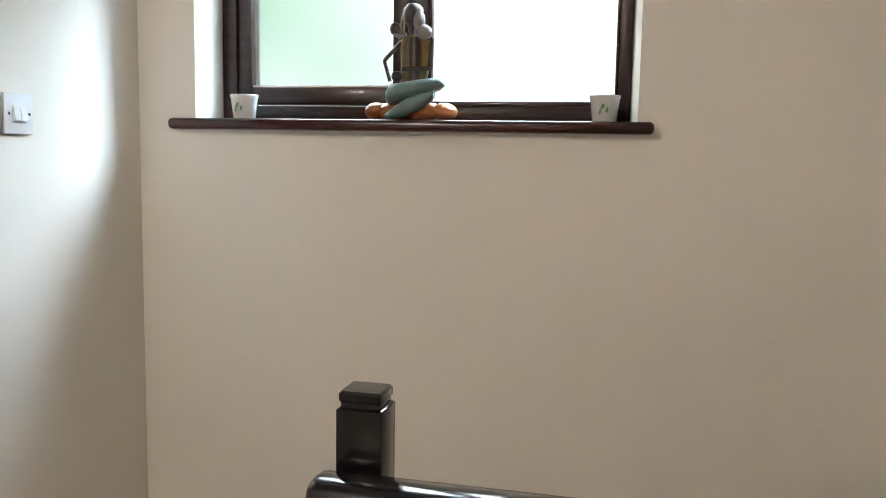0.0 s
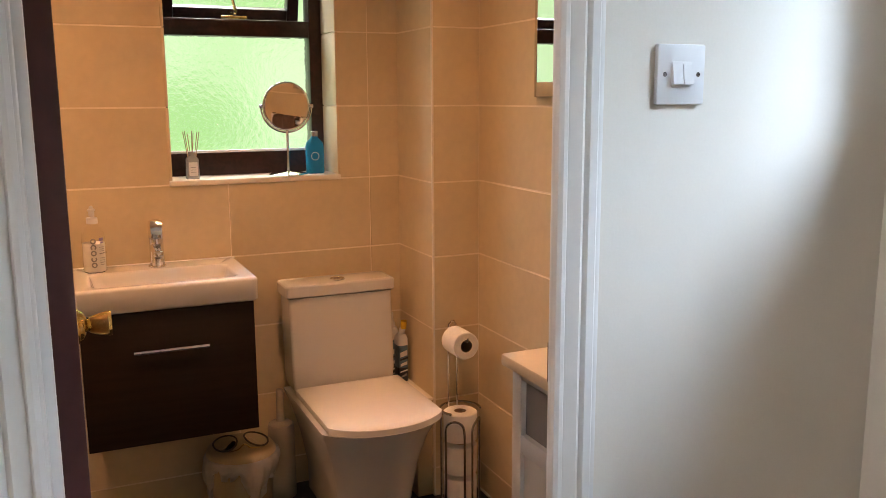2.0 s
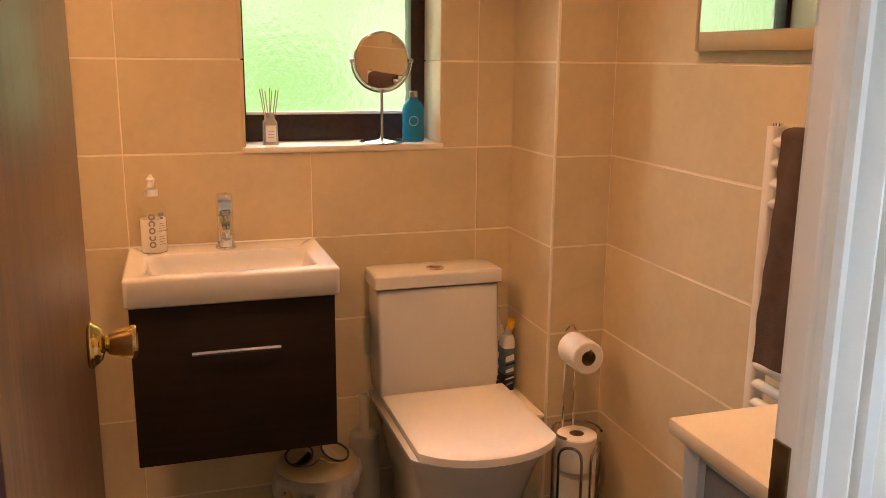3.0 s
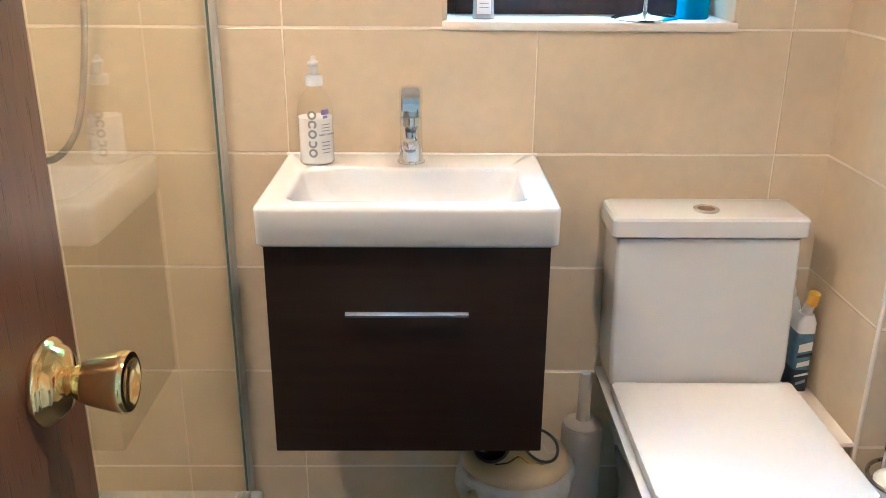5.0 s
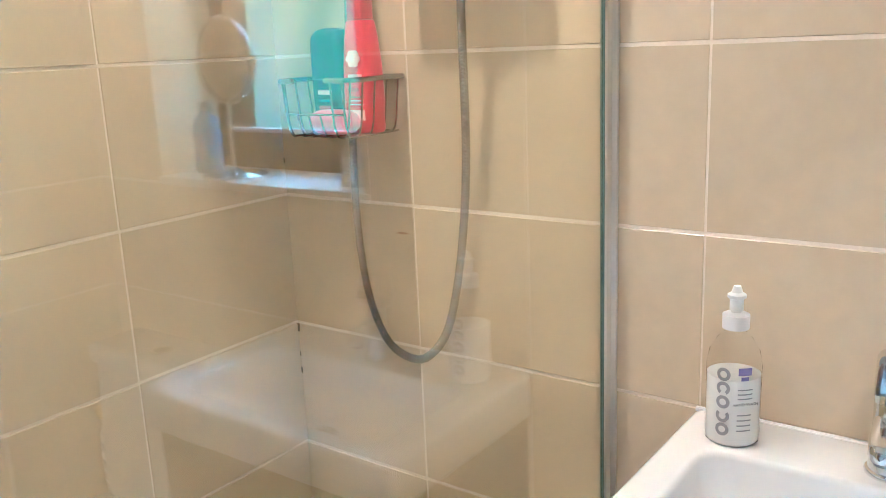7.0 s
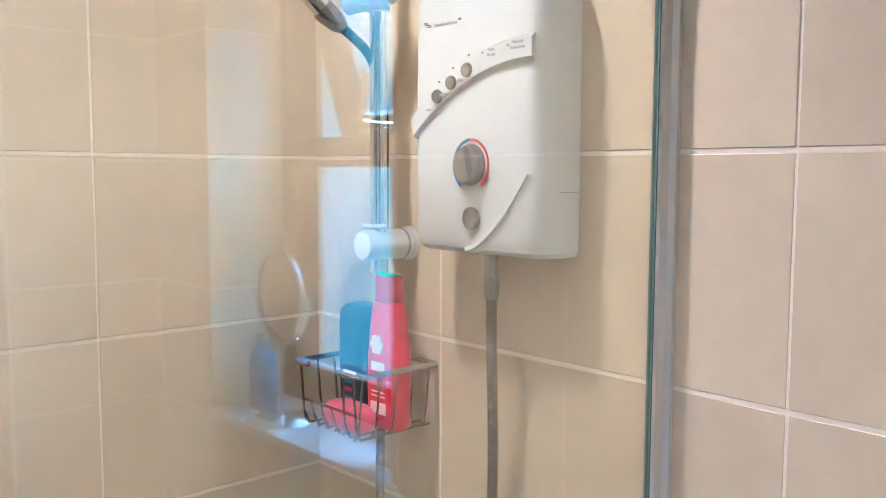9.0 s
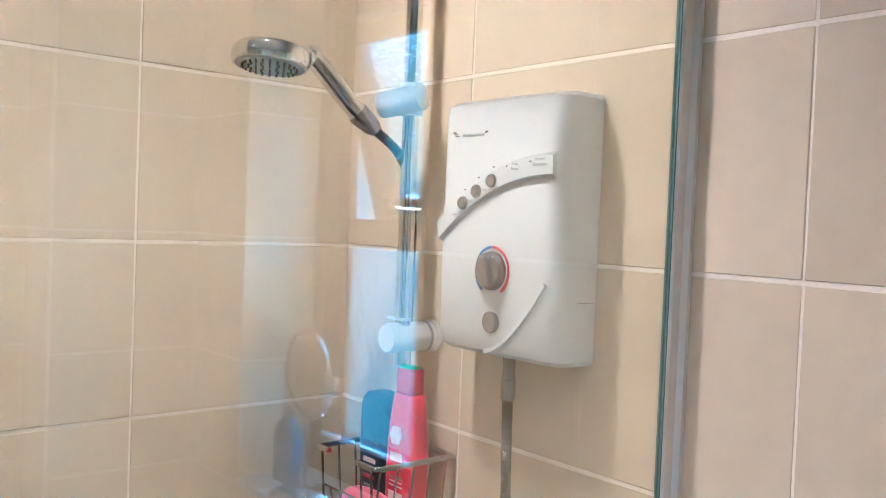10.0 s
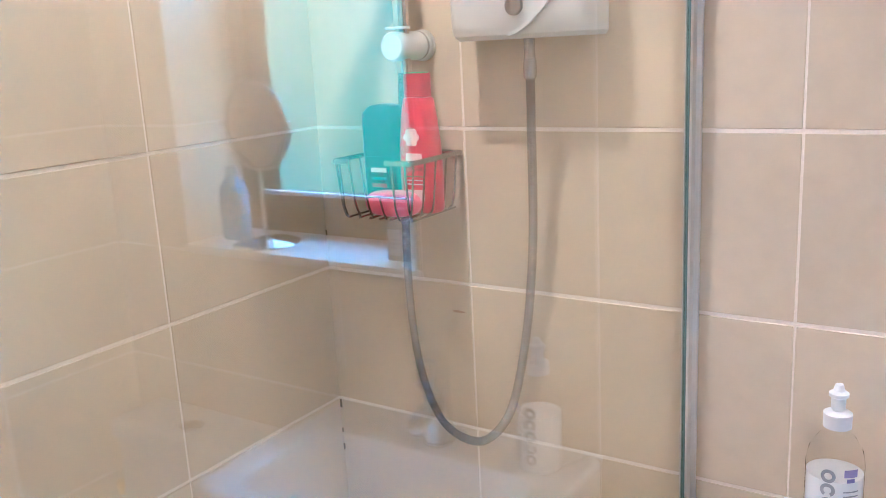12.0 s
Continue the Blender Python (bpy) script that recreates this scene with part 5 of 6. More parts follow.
def electric_shower():
    y0, y1, z0, z1 = 0.324, 0.539, 1.496, 1.822
    e = thing("electric_shower", (XW, 0.45, z0), "white electric shower unit with a silver temperature dial", "electric shower")
    xf = -2.931

    def sect(z, y0, y1, x):
        # rounded left edge, soft cheek on the right
        return [(XW + 0.001, y0 + 0.004, z), (x - 0.012, y0, z), (x - 0.004, y0 + 0.003, z), (x, y0 + 0.010, z), (x + 0.001, y0 + 0.10, z), (x - 0.0005, y1 - 0.024, z), (x - 0.003, y1 - 0.013, z), (x - 0.008, y1 - 0.006, z),
                (x - 0.016, y1 - 0.002, z), (x - 0.030, y1, z), (XW + 0.001, y1, z)]
    bm = B()
    loft(bm, [sect(z0, y0 + 0.004, y1 - 0.004, xf - 0.014), sect(z0 + 0.006, y0 + 0.001, y1, xf - 0.005), sect(z0 + 0.02, y0, y1, xf), sect(1.6, y0, y1, xf + 0.002), sect(z1 - 0.02, y0, y1, xf),
              sect(z1 - 0.006, y0 + 0.001, y1, xf - 0.003), sect(z1, y0 + 0.005, y1 - 0.004, xf - 0.014)])
    body = part("case", bm, "plastic", e, angle=28)

    def band(name, pts, w, depth, material, parent):
        bm = B()
        loft(bm, [[(xf - 0.001, y - w * ny, z - w * nz), (xf + depth, y - w * 0.7 * ny, z - w * 0.7 * nz), (xf + depth, y + w * 0.7 * ny, z + w * 0.7 * nz), (xf - 0.001, y + w * ny, z + w * nz)] for y, z, ny, nz in pts])
        return part(name, bm, material, parent, angle=50)
    arc = []
    for i in range(21):
        u = i / 20
        p = Vector((y0 + 0.001 + 0.203 * u, 1.652 + 0.082 * (1 - (1 - u) ** 2.1)))
        q = Vector((0.203, 0.082 * 2.1 * max(0.02, (1 - u)) ** 1.1)).normalized()
        arc.append((p.x, p.y, -q.y * 0.35, 1.0))
    band("control_band", arc, 0.0155, 0.0055, "plastic", body)
    arc = []
    for i in range(15):
        u = i / 14
        p = Vector((0.422 + 0.098 * u, z0 + 0.006 + 0.092 * u ** 1.6))
        q = Vector((0.110, 0.085 * 1.7 * u ** 0.7)).normalized()
        arc.append((p.x, p.y, -q.y, q.x))
    band("moulded_ridge", arc, 0.003, 0.004, "plastic", body)
    for y, z in ((0.3745, 1.688), (0.3995, 1.703), (0.4265, 1.716)):
        bm = B()
        lathe(bm, (xf + 0.002, y, z), [(0.0085, 0.0), (0.0085, 0.006), (0.007, 0.008), (0.0, 0.0075)], 24, (1, 0, 0))
        part("push_button", bm, "silver_plastic", body, "silver push button")
        bm = B()
        lathe(bm, (xf + 0.0045, y + 0.002, z + 0.0175), [(0.0012, 0.0), (0.0012, 0.0012)], 10, (1, 0, 0))
        part("lamp_dot", bm, "ink_black", body)
    dy, dz = 0.431, 1.604
    bm = B()
    lathe(bm, (xf + 0.001, dy, dz), [(0.0245, 0.0), (0.0245, 0.004), (0.0225, 0.010), (0.0205, 0.012), (0.0, 0.012)], 40, (1, 0, 0))
    dial = part("dial", bm, "silver_plastic", body, "silver temperature dial")
    bm = B()
    q = radians(15)
    loft(bm, [[(xf + x, dy + (u * math.cos(q) - v * math.sin(q)) * s, dz + (u * math.sin(q) + v * math.cos(q)) * s) for u, v in ((-0.006, -0.021), (0.006, -0.021), (0.006, 0.021), (-0.006, 0.021))]
              for x, s in ((0.011, 1.0), (0.017, 0.96), (0.019, 0.85))])
    part("grip", bm, "silver_plastic", dial, "silver dial grip")
    for mname, a0, a1 in (("dial_blue", 95, 235), ("dial_red", -55, 90)):
        bm = B()
        loft(bm, [[(xf + x, dy + r * math.cos(a), dz + r * math.sin(a)) for x, r in ((0.0005, 0.0282), (0.0042, 0.0282), (0.0042, 0.0300 + 0.0015 * abs(i - 10) / 10), (0.0005, 0.0300 + 0.0015 * abs(i - 10) / 10))]
                  for i, a in ((i, radians(a0 + (a1 - a0) * i / 20)) for i in range(21))])
        part("dial_scale", bm, mname, body, "blue scale arc" if mname == "dial_blue" else "red scale arc")
    bm = B()
    lathe(bm, (xf + 0.001, 0.432, 1.540), [(0.0135, 0.0), (0.0135, 0.004), (0.0115, 0.0055), (0.010, 0.0045), (0.0, 0.0045)], 28, (1, 0, 0))
    part("stop_button", bm, "silver_plastic", body, "silver stop button")
    # name plate as plain bars, small captions as bars
    for y, z, w, h in ((0.347, 1.7800, 0.0030, 0.0016), (0.350, 1.7775, 0.0040, 0.0012), (0.353, 1.7750, 0.0045, 0.0012), (0.4085, 1.7785, 0.0025, 0.0025)):
        boxed("print_mark", (xf + 0.0008, xf + 0.0014, y - w, y + w, z - h / 2, z + h / 2), "ink_black", body)
    for k in range(10):
        h = 0.0046 if k in (0, 3, 6) else 0.0032
        boxed("print_mark", (xf + 0.0008, xf + 0.0014, 0.3635 + 0.0042 * k, 0.3635 + 0.0042 * k + 0.0026, 1.7735, 1.7735 + h), "ink", body)
    for words, y, z in (("Auto", 0.466, 1.7345), ("Reset", 0.466, 1.7285), ("Phased", 0.507, 1.7390), ("Shutdown", 0.507, 1.7330), ("Low", 0.3575, 1.6715), ("Med", 0.3865, 1.6890), ("High", 0.4140, 1.7035)):
        cu = bpy.data.curves.new("caption", "FONT")
        cu.body, cu.size, cu.align_x, cu.extrude = words, 0.0056, "CENTER", 0.0002
        t = new("caption", cu)
        t.data.materials.append(M["ink"])
        t.parent = body
        t.matrix_basis = pose(xf + 0.0058, y, z, 90, 0, 90)
    for y, z in ((0.4520, 1.7335), (0.4920, 1.7385)):
        bm = B()
        lathe(bm, (xf + 0.0045, y, z), [(0.0012, 0.0), (0.0012, 0.0016)], 10, (1, 0, 0))
        part("lamp_dot", bm, "ink_black", body)
    boxed("seam", (XW + 0.004, -2.966, y1 - 0.0025, y1 + 0.0004, 1.572, 1.5728), "ink", body)
    bm = B()
    lathe(bm, (-2.957, 0.439, 1.440), [(0.0075, 0.0), (0.0095, 0.003), (0.0095, 0.026), (0.0080, 0.028), (0.0080, 0.058)], 24)
    part("outlet", bm, "silver_plastic", e, "silver hose nut")


def riser():
    y, x = 0.231, -2.945
    r = thing("shower_riser_rail", (x, y, 1.46), "chrome riser rail with white brackets and hand shower", "shower riser")
    bm = B()
    rod(bm, (x, y, 1.455), (x, y, 2.12), 0.0118, 20)
    part("rail", bm, "chrome", r)
    for z in (1.494, 2.10):
        bm = B()
        lathe(bm, (XW, y, z), [(0.024, 0.0), (0.024, 0.006), (0.0215, 0.008), (0.0215, 0.080), (0.019, 0.084), (0.0, 0.085)], 28, (1, 0, 0))
        br = part("bracket", bm, "plastic", r, "white bracket")
        bm = B()
        lathe(bm, (XW + 0.014, y, z), [(0.0222, 0.0), (0.0222, 0.004)], 28, (1, 0, 0))
        part("collar", bm, "grey_plastic", br, "grey collar")
    bm = B()
    box(bm, x - 0.004, x + 0.012, y - 0.022, y + 0.014, 1.519, 1.523, 0.001)
    part("clip", bm, "plastic", r)
    # slider with cone holder
    bm = B()
    rod(bm, (x + 0.005, y + 0.032, 1.836), (x + 0.030, y - 0.030, 1.826), 0.019, 24)
    rod(bm, (x, y, 1.812), (x, y, 1.858), 0.0165, 20)
    part("slider", bm, "plastic", r, "white slider")
    a, b = Vector((-2.892, 0.216, 1.790)), Vector((-2.795, 0.192, 1.866))
    d = (b - a).normalized()
    bm = B()
    lathe(bm, a - d * 0.006, [(0.009, 0.0), (0.013, 0.008), (0.0160, 0.034), (0.0155, 0.038)], 24, d)
    part("holder", bm, "silver_plastic", r, "silver cone holder")
    bm = B()
    pts = curve_points([a + d * 0.015, a + d * 0.05 + Vector((0, 0, 0.004)), b + Vector((-0.012, 0, 0.010)), Vector((-2.789, 0.196, 1.877))], 8)
    tube(bm, pts, 0.0138, 18)
    hs = part("hand_shower", bm, "chrome", r, "chrome hand shower handle")
    n = Vector((0.10, 0.06, -1)).normalized()
    c = Vector((-2.744, 0.187, 1.879))
    bm = B()
    lathe(bm, c, [(0.0, -0.008), (0.030, -0.007), (0.046, -0.003), (0.0505, 0.003), (0.0515, 0.016), (0.0495, 0.021), (0.046, 0.0215)], 44, n, close=False)
    head = part("head", bm, "chrome", hs, "round chrome shower head", 50)
    bm = B()
    lathe(bm, c + n * 0.0205, [(0.047, 0.0), (0.045, 0.002), (0.0, 0.003)], 40, n)
    face = part("spray_face", bm, "grey_plastic", hs, "grey spray face")
    bm = B()
    q = Vector((0, 0, 1)).rotation_difference(n)
    for ring, count in ((0.036, 24), (0.028, 18), (0.019, 10), (0.010, 6)):
        for i in range(count):
            t = 2 * math.pi * i / count
            rod(bm, c + n * 0.021 + q @ Vector((ring * math.cos(t), ring * math.sin(t), 0)), c + n * 0.0262 + q @ Vector((ring * math.cos(t), ring * math.sin(t), 0)), 0.0016, 6)
    tagged(part("nozzles", bm, "ink_black", hs), "dark rubber nozzles", kind="stuff")
    # hose: outlet, loop, up behind the basket to the handset
    bm = B()
    knots = [(-2.957, 0.439, 1.445), (-2.960, 0.437, 1.38), (-2.974, 0.427, 1.20), (-2.980, 0.408, 1.05), (-2.981, 0.377, 0.920), (-2.980, 0.332, 0.858), (-2.980, 0.285, 0.849), (-2.980, 0.238, 0.878),
             (-2.979, 0.204, 0.965), (-2.977, 0.192, 1.10), (-2.978, 0.196, 1.30), (-2.972, 0.208, 1.46), (-2.966, 0.218, 1.60), (-2.958, 0.224, 1.69), (-2.934, 0.226, 1.752), a - d * 0.002]
    tube(bm, curve_points(knots, 62), 0.0058, 9, 0.0017)
    part("hose", bm, "steel_hose", r, "ribbed steel shower hose", 22)


def basket():
    x0, x1, y0, y1, zt, zb = XW + 0.002, -2.862, 0.146, 0.292, 1.328, 1.240
    b = thing("shower_basket", (-2.93, 0.22, zb), "chrome wire shower basket fixed to the tiles", "shower basket")
    bm = B()
    r = 0.0042
    for p in ([(x1 - 0.002, 0.176, zt), (x1, y0 + 0.004, zt), (x1 - 0.006, y0, zt), (x0, y0, zt)], [(x0, y1, zt), (x1 - 0.006, y1, zt), (x1, y1 - 0.006, zt), (x1 - 0.001, 0.246, zt)], [(x0, y0, zt), (x0, y1, zt)]):
        tube(bm, p, r, 8)
    part("rim", bm, "wire", b)
    w = 0.0017
    for i in range(5):
        x = x0 + 0.012 + i * (x1 - x0 - 0.02) / 4
        for y, s in ((y0, 1), (y1, -1)):
            bm = B()
            tube(bm, [(x, y, zt), (x, y + s * 0.008, zb + 0.02), (x, y + s * 0.012, zb + 0.006), (x, y + s * 0.020, zb)], w, 6)
            part("wire", bm, "wire", b)
    for i in range(7):
        y = y0 + 0.014 + i * (y1 - y0 - 0.028) / 6
        bm = B()
        tube(bm, [(x0, y, zb), (x1 - 0.014, y, zb)], w, 6)
        part("wire", bm, "wire", b)
    for i in range(6):
        y = y0 + 0.012 + i * (y1 - y0 - 0.024) / 5
        bm = B()
        top = zt if (y < 0.18 or y > 0.245) else zb + 0.036
        tube(bm, [(x1 - 0.001, y, top), (x1 - 0.006, y, zb + 0.018), (x1 - 0.014, y, zb)], w, 6)
        part("wire", bm, "wire", b)
    bm = B()
    tube(bm, [(x1 - 0.004, y0 + 0.01, zb + 0.036), (x1 - 0.004, y1 - 0.01, zb + 0.036)], w, 6)
    part("wire", bm, "wire", b)


def shampoo():
    x, y, z = -2.945, 0.254, 1.2425
    s = thing("shampoo_bottle", (x, y, z), "red shampoo bottle with dark red cap in the basket", "bottle")

    def sec(h, w, d):
        return [(x + p[0], y + p[1], z + h * 1.06) for p in round_rect(-d, d, -w * 1.12, w * 1.12, min(w, d) * 0.75, 0)]
    bm = B()
    loft(bm, [sec(0, 0.027, 0.017), (sec(0.004, 0.029, 0.019)), sec(0.05, 0.030, 0.020), sec(0.10, 0.0285, 0.019), sec(0.14, 0.0245, 0.017), sec(0.162, 0.021, 0.015), sec(0.165, 0.019, 0.014)])
    body = part("body", bm, "red", s, angle=50)
    bm = B()
    loft(bm, [sec(0.166, 0.0185, 0.0135), sec(0.196, 0.0185, 0.0135), sec(0.199, 0.0175, 0.0125)])
    part("cap", bm, "dark_red", s, "dark red cap")
    bm = B()
    loft(bm, [sec(0.1992, 0.0165, 0.0115), sec(0.2005, 0.016, 0.011)])
    part("cap_top", bm, "green", s, "bright green cap top")
    # white flower print, pale panel and small print lines
    for k in range(6):
        q = math.pi * k / 3
        bm = B()
        lathe(bm, (x + 0.0165, y - 0.003 + 0.0085 * math.cos(q), z + 0.116 + 0.0085 * math.sin(q)), [(0.0058, 0.0), (0.0056, 0.0042), (0.0, 0.0044)], 12, (1, 0, 0.08))
        part("print_mark", bm, "pinkish", body, "pale pink petal print")
    bm = B()
    lathe(bm, (x + 0.0165, y - 0.003, z + 0.116), [(0.0045, 0.0), (0.0045, 0.0048), (0.0, 0.005)], 12, (1, 0, 0.08))
    part("print_mark", bm, "label", body, "white round print")
    for z0, z1, w, m in ((0.080, 0.092, 0.014, "pinkish"), (0.056, 0.0575, 0.016, "leaf"), (0.050, 0.0515, 0.014, "label"), (0.044, 0.0455, 0.015, "label"), (0.020, 0.036, 0.016, "pinkish")):
        boxed("print_mark", (x + 0.0185, x + 0.0207, y - w, y + w, z + z0, z + z1), m, body)
    cu = bpy.data.curves.new("caption", "FONT")
    cu.body, cu.size, cu.align_x, cu.extrude = "COLOUR", 0.0075, "CENTER", 0.0001
    t = new("caption", cu)
    t.data.materials.append(M["ink_black"])
    t.parent = body
    t.matrix_basis = pose(x + 0.0211, y, z + 0.066, 90, 0, 90)


def shower_gel():
    x, y, z = -2.950, 0.181, 1.2425
    s = thing("shower_gel_bottle", (x, y, z), "dark navy shower gel bottle with small printed bars", "bottle")

    def sec(h, w, d, off=0.0):
        return [(x + p[0], y + off + p[1], z + h * 1.03) for p in round_rect(-d, d, -w * 1.1, w * 1.1, min(w, d) * 0.6, 0)]
    bm = B()
    loft(bm, [sec(0, 0.027, 0.016), sec(0.003, 0.029, 0.018), sec(0.082, 0.030, 0.019)])
    lower = part("body", bm, "navy", s)
    bm = B()
    loft(bm, [sec(0.0822, 0.030, 0.019), sec(0.13, 0.030, 0.019), sec(0.148, 0.0285, 0.018), sec(0.158, 0.022, 0.015, 0.004), sec(0.161, 0.010, 0.010, 0.006)])
    part("shoulder", bm, "navy", s, "", 50)
    for k, (w, h, m) in enumerate(((0.015, 0.007, "pinkish"), (0.013, 0.004, "teal"), (0.014, 0.006, "dark_red"), (0.012, 0.004, "ink"))):
        boxed("print_mark", (x + 0.0190, x + 0.0196, y - w, y + w, z + 0.060 - 0.012 * k, z + 0.060 - 0.012 * k + h), m, lower)


def soap_bar():
    c = (-2.890, 0.236, 1.263)
    bm = B()
    n, rows = 28, 12
    rings = []
    for k in range(rows + 1):
        t = -math.pi / 2 + math.pi * k / rows
        s, h = abs(math.cos(t)) ** 0.55, math.sin(t)
        rings.append([(c[0] + 0.022 * s * math.copysign(abs(math.cos(a)) ** 0.8, math.cos(a)), c[1] + 0.049 * s * math.copysign(abs(math.sin(a)) ** 0.8, math.sin(a)), c[2] + 0.0195 * h) for a in (2 * math.pi * i / n for i in range(n))])
    loft(bm, rings[1:-1])
    solo("soap_bar", bm, "pink", "large coral pink bar of soap in the wire basket", "soap", angle=70)


shower_tray()
shower_screen()
electric_shower()
riser()
basket()
shampoo()
shower_gel()
soap_bar()


# ---- landing things ----
def light_switch():
    x, y0, y1, z0, z1 = XD, 1.575, 1.661, 1.380, 1.466
    s = thing("light_switch", (x, 1.618, z0), "white square two-gang light switch on the landing wall", "light switch")
    boxed("plate", (x, x + 0.009, y0, y1, z0, z1), "switch", s, 0.003)
    boxed("surround", (x + 0.008, x + 0.0105, 1.600, 1.636, 1.405, 1.441), "switch", s, 0.001)
    for y in (1.6085, 1.6275):
        bm = B()
        prism(bm, [(x + 0.009, 1.409), (x + 0.016, 1.409), (x + 0.012, 1.437), (x + 0.009, 1.437)], y - 0.0087, y + 0.0087, "xzy")
        part("rocker", bm, "switch", s, "white rocker")
    for y in (1.588, 1.648):
        bm = B()
        lathe(bm, (x + 0.0085, y, 1.423), [(0.0035, 0.0), (0.0035, 0.0012), (0.0, 0.0014)], 14, (1, 0, 0))
        part("screw", bm, "silver_plastic", s)


def newel():
    n = thing("newel_post", (-0.182, 1.228, 0), "near-black stained newel post with a chamfered cap", "newel post")
    x0, x1, y0, y1 = -0.2175, -0.1465, 1.194, 1.262
    bm = B()
    loft(bm, [round_rect(x0, x1, y0, y1, 0.003, z, 2) for z in (0.0, 0.984)] + [round_rect(x0 + 0.004, x1 - 0.004, y0 + 0.004, y1 - 0.004, 0.003, 0.9875, 2)])
    part("post", bm, "dark_post", n)
    bm = B()
    loft(bm, [round_rect(x0 + e, x1 - e, y0 + e, y1 - e, 0.003, z, 2) for z, e in ((0.9875, 0.0055), (0.995, 0.0055), (0.998, 0.003), (1.008, 0.003), (1.012, 0.006))])
    part("cap", bm, "dark_post", n)


def handrail():
    h = thing("banister", (0.8, 1.15, 0), "dark polished banister rail along the stairwell", "banister")
    bm = B()
    ring = [(1.112, 0.868), (1.108, 0.880), (1.112, 0.893), (1.124, 0.900), (1.150, 0.903), (1.176, 0.900), (1.188, 0.893), (1.192, 0.880), (1.188, 0.868), (1.172, 0.858), (1.128, 0.858)]
    loft(bm, [[(x, 1.15 + (y - 1.15) * s, 0.88 + (z - 0.88) * s) for y, z in ring] for x, s in ((-0.232, 0.8), (-0.228, 0.95), (-0.220, 1.0), (1.499, 1.0))])
    part("rail", bm, "dark_post", h, angle=50)
    k = 0
    x = -0.19
    while x < 1.46:
        bm = B()
        box(bm, x - 0.014, x + 0.014, 1.136, 1.164, 0.0, 0.860, 0.002)
        part("baluster", bm, "dark_post", h)
        x += 0.11


def cup(x, y):
    c = (x, y, LWZ0)
    t = thing("ceramic_cup", c, "small white ceramic cup with green leaf print on the sill", "cup", "cups on the window sill")
    bm = B()
    lathe(bm, c, [(0.0, 0.002), (0.026, 0.0), (0.028, 0.002), (0.034, 0.052), (0.036, 0.056), (0.036, 0.061), (0.034, 0.062), (0.032, 0.058), (0.026, 0.006), (0.0, 0.005)], 32)
    body = part("cup", bm, "ceramic", t, angle=50)
    for a, z, w in ((-95, 0.034, 9), (-78, 0.026, 6), (-105, 0.022, 5)):
        bm = B()
        r = 0.0285 + 0.006 * z / 0.052
        loft(bm, [[(x + (r + o) * math.cos(radians(a + s)), y + (r + o) * math.sin(radians(a + s)), LWZ0 + z + dz) for s, dz in ((-w, -0.003), (0, -0.006), (w, 0.004), (0, 0.008))] for o in (0.0015, 0.0028)])
        part("leaf_print", bm, "leaf", body, "green leaf print")


